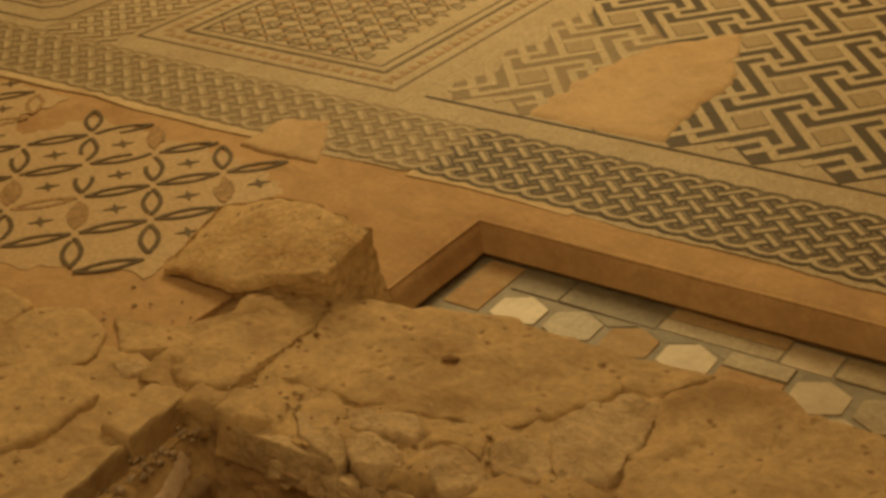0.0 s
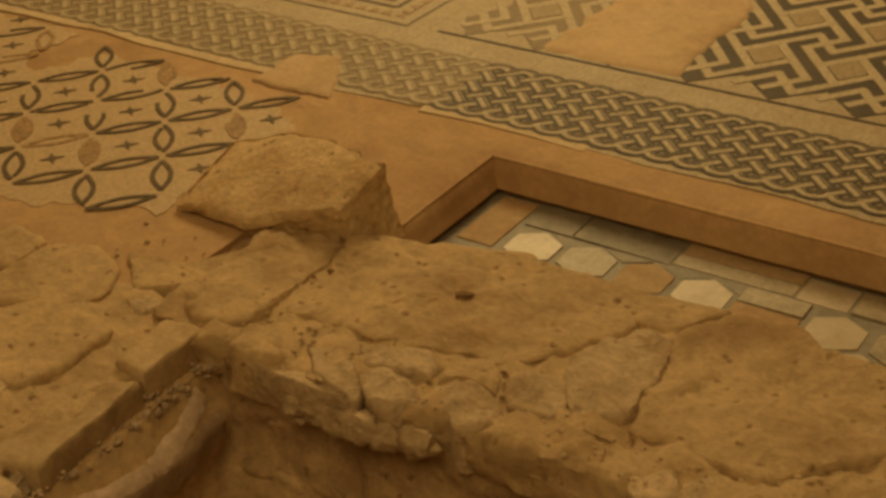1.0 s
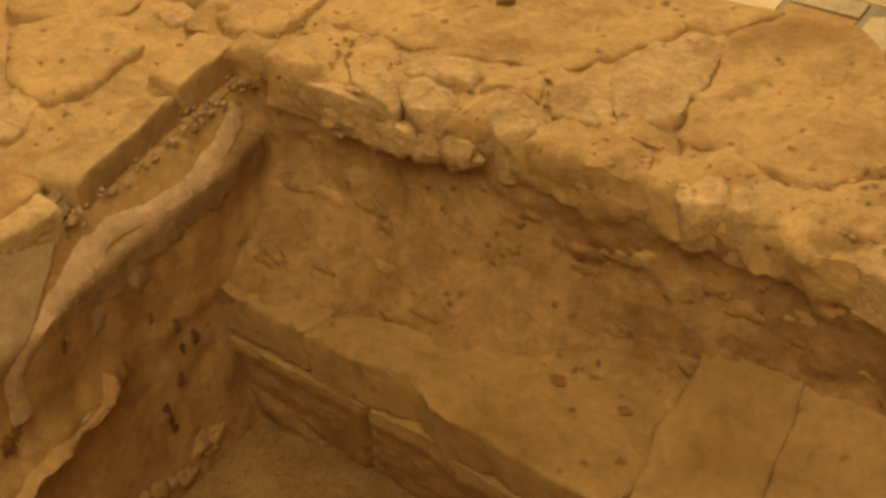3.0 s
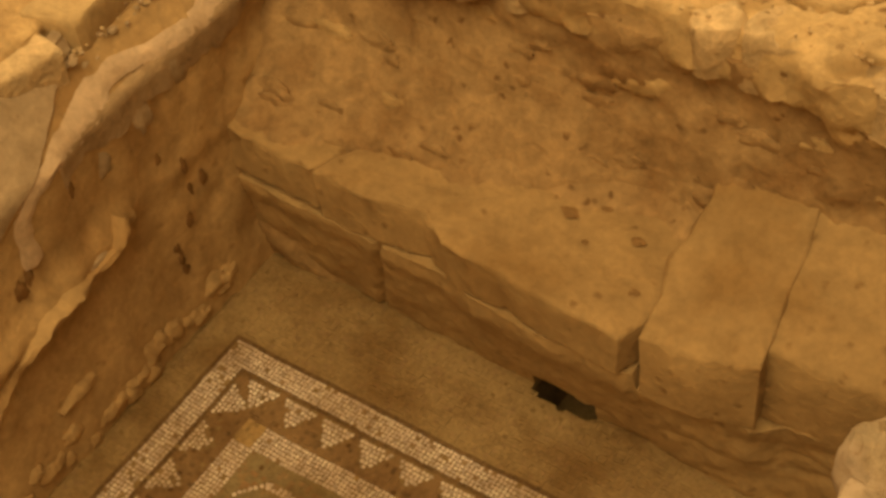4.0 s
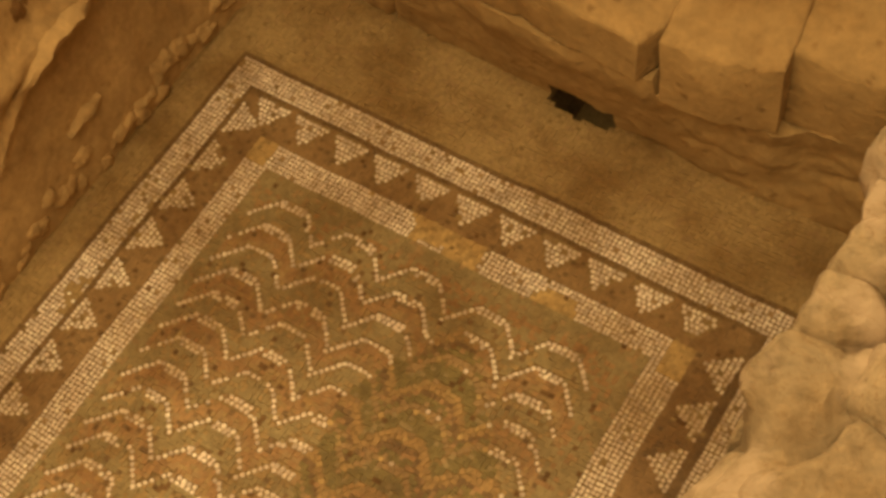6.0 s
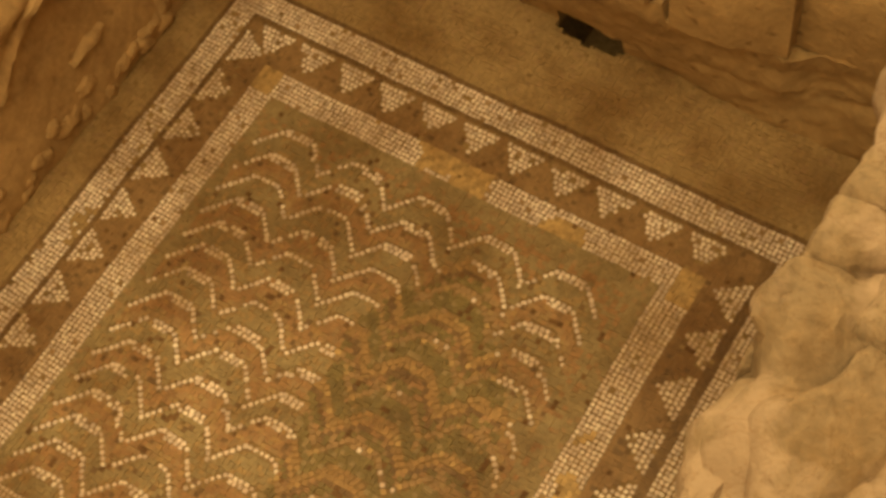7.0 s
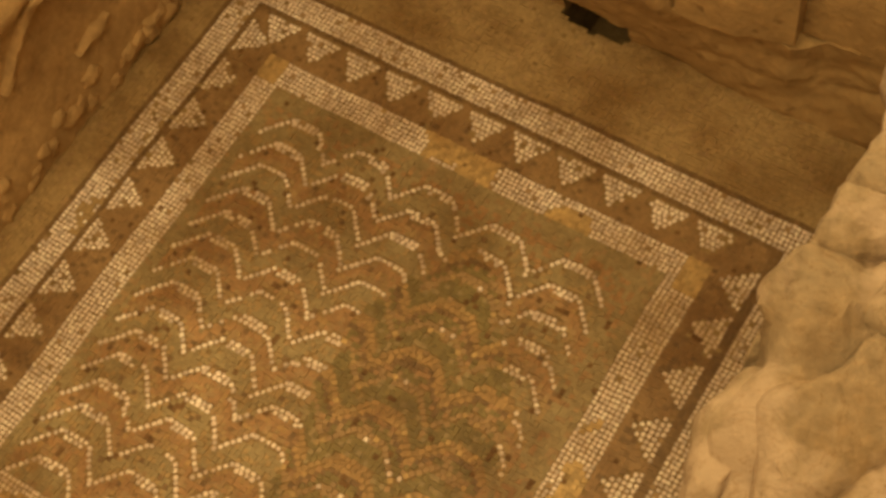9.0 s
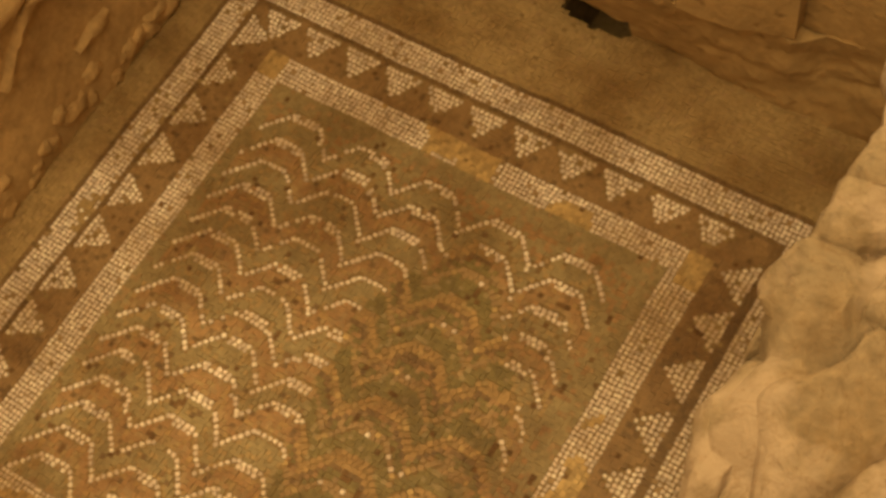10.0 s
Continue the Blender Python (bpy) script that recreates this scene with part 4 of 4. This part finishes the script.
for i in range(8):
    for j in range(22):
        cx, cy = -4.335 + i * G, 4.80 + j * G
        for a in range(0, 360, 90):
            ca, sa = math.cos(radians(a + 45)), math.sin(radians(a + 45))
            if i < 7:
                panel.strip([(cx, cy), (cx + ca * G * 0.62, cy + sa * G * 0.62)], 0.012)
        s = 1 if (i + j) % 2 else -1
        tri = [(cx + G / 2 - 0.03 * s, cy - 0.028), (cx + G / 2 + 0.032 * s, cy), (cx + G / 2 - 0.03 * s, cy + 0.028)]
        if i < 7:
            panel.strip([*tri, tri[0]], 0.010)
            rosette.patch([(cx - 0.016, cy - 0.016), (cx + 0.016, cy - 0.016), (cx + 0.016, cy + 0.016), (cx - 0.016, cy + 0.016)])
panel.make("panel_line", MIDLINE, mosaic)
tooth.make("panel_tooth", OCHRE, mosaic)
rosette.make("panel_rosette", OCHRE, mosaic)
west = Inlay(0.0068)
for d in (0.0, 0.14, 0.2):
    west.strip([(-8, 4.46 + d), (-5.15 - d, 4.46 + d), (-5.08 - d, 4.53 + d), (-5.08 - d, 8)], 0.014)
west.make("panel_line", MIDLINE, mosaic)
upright_ground, upright_line, upright_strand = Inlay(0.0065, 0.004), Inlay(0.0080), Inlay(0.0093)
upright_ground.patch(rect(-5.065, -4.66, 4.40, 9.0))
for i in range(0, 86):
    cy = 4.42 + i * STEP
    for j in range(LANES):
        if (i + j) % 2:
            continue
        cx, s, h = -5.0 + j * STEP, (1 if i % 2 == 0 else -1), STEP * 0.62
        upright_line.strip([(cx - h, cy - s * h), (cx + h, cy + s * h)], 0.050)
        upright_strand.strip([(cx - h, cy - s * h), (cx + h, cy + s * h)], 0.030)
upright_ground.make("braid_ground", GREYFILL, mosaic)
upright_line.make("worn_braid_outline", FADED, mosaic)
upright_strand.make("braid_strand", BRAIDLIGHT, mosaic)

# mortar repairs where the mosaic is lost
repair = tagged(new("mortar_repair"), "smooth ochre mortar filling the gaps in the mosaic", "mortar", kind="structure")


def repair_patch(poly, seed, height=0.0135):
    ring = rounded(poly, 0.03, seed, 0.022)
    cx, cy = sum(p[0] for p in ring) / len(ring), sum(p[1] for p in ring) / len(ring)
    verts, n = [], len(ring)
    levels = [(1.0, 0.0), (0.97, height * 0.7), (0.90, height), (0.8, height + 0.002), (0.5, height + 0.002), (0.2, height + 0.002)]
    for fct, z in levels:
        verts += [(cx + (x - cx) * fct, cy + (y - cy) * fct, z + (0.002 * fuzz((x * fct, y * fct, 0), 5, seed) if fct < 0.98 else 0)) for x, y in ring]
    faces = [(r * n + i, r * n + (i + 1) % n, (r + 1) * n + (i + 1) % n, (r + 1) * n + i) for r in range(len(levels) - 1) for i in range(n)]
    faces.append(tuple((len(levels) - 1) * n + i for i in range(n)))
    mesh_object("patch", verts, faces, REPAIR, repair)


repair_patch([(-2.62, 4.56), (-2.03, 4.56), (-2.06, 4.95), (-2.04, 5.25), (-2.14, 5.50), (-2.24, 5.84), (-2.52, 5.48), (-2.60, 5.10)], 3)
repair_patch([(-3.42, 3.80), (-3.05, 3.80), (-3.12, 3.95), (-3.17, 4.04), (-3.24, 4.15), (-3.42, 4.08), (-3.40, 3.92)], 5)

# ---- the mosaic of interlaced circles ----
circles = empty("circle_mosaic", "cream mosaic of interlaced circles with dark petals, much worn", "mosaic", "structure")
bed = Inlay(0.0025, 0.02)
bed.patch(rounded([(-3.00, 2.88), (-3.08, 3.30), (-3.0, 3.58), (-3.35, 3.70), (-3.75, 3.72), (-4.10, 3.72), (-4.22, 3.45), (-4.36, 3.60), (-4.32, 3.84), (-6.2, 3.84), (-6.2, 2.5), (-3.75, 2.60), (-3.30, 2.76)], 0.03, 7, 0.05))
bed.make("ground", FLOWERFIELD, circles)
rings_dark, rings_tan, marks = Inlay(0.0068), Inlay(0.0052), Inlay(0.0052)
A, B = Vector((0.1844, -0.2122)), Vector((0.1523, 0.2019))
O = Vector((-3.6223, 3.3788))


def petal(a, b, width, dark, solid=False):
    d = (b - a)
    n = Vector((-d.y, d.x)).normalized()
    side = lambda s: [a + d * (0.06 + 0.88 * k / 10) + n * s * width * math.sin(math.pi * k / 10) for k in range(11)]
    rnd = random.Random(int(a.x * 977) + int(a.y * 613) + int(d.x * 100))
    for s in (1, -1):
        line = [tuple(q) for q in side(s)]
        lo, hi = rnd.choice(((0, 11), (0, 11), (0, 11), (0, 8), (4, 11), (0, 11), (0, 11), (1, 10)))
        (rings_dark if dark else rings_tan).strip(line[lo:hi], 0.0155)
    if solid:
        rings_tan.patch([tuple(q) for q in side(0.7)] + [tuple(q) for q in side(-0.7)][::-1])


def kept(p):
    return -5.9 < p.x < -3.04 - 0.2 * max(0.0, p.y - 3.45) and 2.84 < p.y < (3.71 if p.x > -4.36 else 3.84) and not (-4.36 < p.x < -4.12 and p.y > 3.42)


for i in range(-9, 9):
    for j in range(-9, 9):
        c = O + A * i + B * j
        node = c + (A + B) / 2
        rnd = random.Random(i * 31 + j)
        if kept(c) and rnd.random() < 0.9:
            marks.patch([tuple(c + Vector((math.cos(radians(k * 45 + 50)), math.sin(radians(k * 45 + 50)))) * (0.042 if k % 2 == 0 else 0.014)) for k in range(8)])
        if kept(node + B / 2):
            petal(node, node + B, 0.027, rnd.random() < 0.85)
        if kept(node + A / 2):
            style = rnd.random()
            petal(node + A * 0.08, node + A * 0.92, 0.030, style < 0.55, style > 0.65)
rings_dark.make("dark_petal", MIDLINE, circles)
rings_tan.make("tan_petal", OCHRE, circles)
marks.make("cross", MIDLINE, circles)

# ---- the mosaic in the pit ----
pit_mosaic = empty("pit_mosaic", "mosaic of white, green and red-brown scales in a toothed border", "mosaic", "structure")
DEEP = -1.07
v, f = box_grid(-2.6, -0.1, -0.6, 2.3, -1.3, DEEP, 0.025)
for p in v:
    if p[2] > DEEP - 0.001:
        p[2] += 0.003 * fuzz((p[0], p[1], 0), 2.5, 21) - 0.0024
        if -1.385 < p[0] < -1.19 and p[1] > 2.042:
            p[2] -= 0.2
mesh_object("bed", v, f, BED, pit_mosaic)
LEFT, RIGHT, TOPY, LOWY = -2.002, -0.722, 1.592, 0.285
cells = {}
T = 0.01215
KINDS = {"white": T_WHITE, "green": T_GREEN, "red": T_RED, "brown": T_BROWN, "yellow": T_YELLOW, "tan": T_TAN, "plain": T_PLAIN, "umber": T_UMBER, "soil": T_SOIL, "orange": T_ORANGE, "olive": T_OLIVE}


def worn_part(x, y):
    return abs(x + 1.16 + 0.20 * (y - 1.0)) < min(0.22, 0.05 + 0.6 * (1.36 - y)) + 0.06 * fuzz((x, y, 1), 3.0, 17) and y < 1.36


def drop_of(u):
    """How far a scale's outline falls from its flat crown towards its foot; u runs from -1 to 1."""
    k = max(0.0, (abs(u) - 0.38) / 0.62)
    return 0.004 * abs(u) + 0.069 * k


WIDE, PITCH = 0.199, 0.0733


def crown_of(k):
    """The height of a column's first scale."""
    return 1.457 if k < 2 else (1.450, 1.436, 1.437, 1.43, 1.43)[min(4, k - 2)]


def scale_arcs():
    """The outlines of the scales: places of the single stones set along each arc."""
    out = []
    for k in range(5):
        for row in range(17):
            rnd = random.Random(k * 50 + row)
            y0 = crown_of(k) - row * PITCH
            xc = -1.785 + WIDE * k
            y1 = y0 + 0.010 * fuzz((k * 3.1, y0 * 2, 0), 3, 9)
            double = rnd.uniform(0.5, 1.0) if rnd.random() < 0.85 else -1.0
            faded = worn_part(xc, y0 - 0.03)
            double = 1.0 if faded else double
            for step, reach in ((0.0, 1.0), (0.0125, double)):
                u = -1.0 if step == 0 else (-0.85 if faded else rnd.uniform(-0.7, -0.1))
                while u < reach:
                    x, y = xc + u * WIDE / 2, y1 - drop_of(u) - step
                    slope = (drop_of(u + 0.05) - drop_of(u - 0.05)) / 0.1 / 0.1025
                    if LEFT + 0.085 < x < RIGHT - 0.085 and LOWY + 0.085 < y < TOPY - 0.09 and rnd.random() < 0.95:
                        out.append((x, y, -math.atan(slope), row % 2))
                    u += 0.0152 / 0.1025 / math.sqrt(1 + slope * slope)
    return out


def teeth():
    """White teeth in rows that shrink from the outer line inwards."""
    out = []
    for side, pitch, shift, lo, hi in (("top", 0.1262, -2.083, LEFT - 0.03, RIGHT + 0.06), ("low", 0.1262, -2.083, LEFT - 0.07, RIGHT + 0.06),
                                       ("left", 0.1335, 1.673, LOWY - 0.05, TOPY + 0.03), ("right", 0.141, 1.5025, LOWY - 0.05, TOPY + 0.0)):
        n = int(pitch * 0.88 / 0.0131)
        for i in range(-30, 30):
            c = shift + (i + 0.5) * pitch
            if not lo < c < hi:
                continue
            rows = 6
            for r in range(rows):
                m = max(1, round(n * (1 - r / rows)))
                d = 0.0955 - 0.0132 * r
                for j in range(m):
                    s = c + (j - (m - 1) / 2) * 0.0131
                    if side == "top":
                        out.append((s, TOPY + d))
                    elif side == "low":
                        out.append((s, LOWY - d))
                    elif side == "left":
                        out.append((LEFT - d, s))
                    else:
                        out.append((RIGHT + d, s))
    return out


def colour_of(x, y, rnd):
    d = max(LEFT - x, x - RIGHT, y - TOPY, LOWY - y)
    stain = fuzz((x, y, 0), 2.2, 31)
    if d > 0.205:
        return "plain" if rnd < 0.93 else "tan"
    if d > 0.190:
        return "brown"
    if d > 0.120:
        if LEFT - x == d and fuzz((x, y, 3), 3.5, 8) > 0.22 and rnd < 0.6:
            return "plain"
        return "white" if rnd < 0.975 else "tan"
    if d > 0.102:
        return "brown"
    if d > 0.0:
        return "umber" if rnd < 0.9 else "brown"
    if d > -0.078:
        corner = abs(x - LEFT) < 0.07 and abs(y - TOPY) < 0.07 or abs(x - RIGHT) < 0.06 and abs(y - TOPY) < 0.1
        if corner or stain > 0.32 or abs(x + 1.34) < 0.05 and y > 1.5:
            return "yellow"
        return "white" if rnd < 0.985 else "tan"
    if d > -0.125 and (y > TOPY - 0.125 or x > RIGHT - 0.125 or x < LEFT + 0.10):
        return "green" if rnd < 0.85 else "tan"
    col = (x + 1.785) / WIDE
    if col < -0.52 or col > 4.54:
        return "green" if rnd < 0.8 else ("red" if col > 4 else "plain")
    k = round(col)
    u = (col - k) * 2
    wob = 0.010 * fuzz((k * 3.1, y * 2, 0), 3, 9)
    drop = drop_of(u)
    phase = (crown_of(k) + wob - (y + drop)) / PITCH
    if phase < 0:
        return "green" if rnd < 0.6 else "red"
    row, part_ = int(phase), phase % 1.0
    faded = worn_part(x, y)
    if part_ > 0.86 and rnd < 0.3:
        return "tan"
    if row % 2 == 0:
        if faded:
            return "tan" if part_ < 0.15 and rnd < 0.85 else ("olive" if rnd < 0.85 else "green")
        return "green" if rnd < 0.72 else ("plain" if rnd < 0.97 else "brown")
    if faded:
        if part_ < 0.34:
            return "orange" if rnd < 0.9 else "red"
        if part_ < 0.56:
            return "brown" if rnd < 0.85 else "red"
        return "olive" if rnd < 0.7 else ("tan" if rnd < 0.9 else "red")
    if part_ < 0.55:
        return "red" if rnd < 0.72 else ("orange" if rnd < 0.86 else ("tan" if rnd < 0.93 else "brown"))
    return "tan" if rnd < 0.45 else ("plain" if rnd < 0.75 else "red")


rng = random.Random(11)
pieces, singles = {k: ([], []) for k in KINDS}, []


OCTAGON = [(-1, -0.55), (-0.55, -1), (0.55, -1), (1, -0.55), (1, 0.55), (0.55, 1), (-0.55, 1), (-1, 0.55)]


def lay(x, y, kind, turn, size):
    """Sets one stone of the mosaic, a little uneven, where the worn floor has drifted."""
    wave = 0.004 * fuzz((x, y, 0), 4, 2)
    px = x + rng.uniform(-0.0011, 0.0011) + wave
    py = y + rng.uniform(-0.0011, 0.0011) + wave * (1 if x < -1.3 else -1) + (0.006 - 0.018 * (x + 1.9)) * min(1.0, max(0.0, (y - 1.40) / 0.3))
    h = DEEP + rng.uniform(-1, 1) * (0.0012 if kind == "white" else 0.0006) + 0.003 * fuzz((x, y, 0), 2.5, 21)
    a, b = T * size * rng.uniform(0.92, 1.06), T * size * rng.uniform(0.92, 1.06)
    if kind == "white" and -0.80 < x < RIGHT and 0.75 < y < 1.36 and len(singles) < 300:
        singles.append((px, py, h, rng.uniform(-0.15, 0.15)))
        return
    V, F = pieces[kind]
    r = turn + rng.uniform(-0.12, 0.12)
    ca, sa = math.cos(r), math.sin(r)
    tx, ty = rng.uniform(-0.05, 0.05), rng.uniform(-0.05, 0.05)
    s = len(V)
    if kind == "white":
        for k, z in ((1.0, -0.014), (1.0, -0.0014), (0.74, 0.0006)):
            for u, w in OCTAGON:
                u, w = u * k * a, w * k * b
                V.append((px + u * ca - w * sa, py + u * sa + w * ca, h + z + (u * tx + w * ty if z > -0.01 else 0)))
        F += [(s + lv * 8 + e, s + lv * 8 + (e + 1) % 8, s + lv * 8 + 8 + (e + 1) % 8, s + lv * 8 + 8 + e) for lv in range(2) for e in range(8)]
        F.append(tuple(s + 16 + e for e in range(8)))
        return
    for k, z in ((1.0, -0.014), (1.0, -0.0004), (0.95, 0.0)):
        for u, w in ((-a, -b), (a, -b), (a, b), (-a, b)):
            u, w = u * k, w * k
            V.append((px + u * ca - w * sa, py + u * sa + w * ca, h + z + (u * tx + w * ty if z > -0.01 else 0)))
    for lv in range(2):
        for e in range(4):
            F.append((s + lv * 4 + e, s + lv * 4 + (e + 1) % 4, s + lv * 4 + 4 + (e + 1) % 4, s + lv * 4 + 4 + e))
    F.append((s + 8, s + 9, s + 10, s + 11))


taken = {}
for x, y, turn, odd in scale_arcs():
    near = [q for i in (-1, 0, 1) for j in (-1, 0, 1) for q in taken.get((int(x / 0.015) + i, int(y / 0.015) + j), ())]
    if any((x - p) ** 2 + (y - q) ** 2 < 0.0112 ** 2 for p, q in near):
        continue
    taken.setdefault((int(x / 0.015), int(y / 0.015)), []).append((x, y))
    tint = rng.random()
    if worn_part(x, y):
        lay(x, y, ("orange" if tint < 0.9 else "yellow") if odd else ("tan" if tint < 0.75 else ("yellow" if tint < 0.93 else "white")), turn, 0.53)
    else:
        lay(x, y, "white" if tint < 0.95 else "tan", turn, rng.uniform(0.44, 0.53))
for x, y in teeth():
    taken.setdefault((int(x / 0.015), int(y / 0.015)), []).append((x, y))
    if rng.random() < 0.96:
        lay(x, y, "white" if rng.random() < 0.95 else "tan", 0.0, 0.44)
nx, ny = int(2.02 / T), int(1.98 / T)
for i in range(nx):
    for j in range(ny):
        x, y = -2.30 + (i + 0.5) * T, 0.12 + (j + 0.5) * T
        rnd = rng.random()
        kind = colour_of(x, y, rnd)
        if y > 2.030 + 0.02 * abs(x + 1.29) / 0.09 and -1.39 < x < -1.19:
            continue
        near = [q for k in (-1, 0, 1) for m in (-1, 0, 1) for q in taken.get((int(x / 0.015) + k, int(y / 0.015) + m), ())]
        if kind != "white" and LEFT - 0.1 < x < RIGHT + 0.1 and y < TOPY + 0.1 and fuzz((x, y, 2), 30, 41) > 0.60 and rng.random() < 0.5:
            kind = "soil"
        if rng.random() < 0.010 or any((x - p) ** 2 + (y - q) ** 2 < 0.0092 ** 2 for p, q in near):
            continue
        lay(x, y, kind, 0.0, 0.41 if kind == "white" else (0.475 if kind == "plain" else 0.518))
for kind, (V, F) in pieces.items():
    tagged(mesh_object(kind + "_tesserae", V, F, KINDS[kind], pit_mosaic, smooth=False), kind="stuff")
a = T * 0.41
V, F = [], [tuple(range(16, 24))]
for k, z in ((1.0, -0.014), (1.0, -0.0014), (0.74, 0.0006)):
    V += [(u * k * a, w * k * a, z) for u, w in OCTAGON]
F += [(lv * 8 + e, lv * 8 + (e + 1) % 8, lv * 8 + 8 + (e + 1) % 8, lv * 8 + 8 + e) for lv in range(2) for e in range(8)]
first = mesh_object("tessera", V, F, T_WHITE, pit_mosaic, smooth=False)
for i, (px, py, h, r) in enumerate(singles[:300]):
    ob = first if i == 0 else new("tessera", first.data)
    ob.parent = pit_mosaic
    ob.matrix_basis = pose(px, py, h, 0, 0, math.degrees(r))
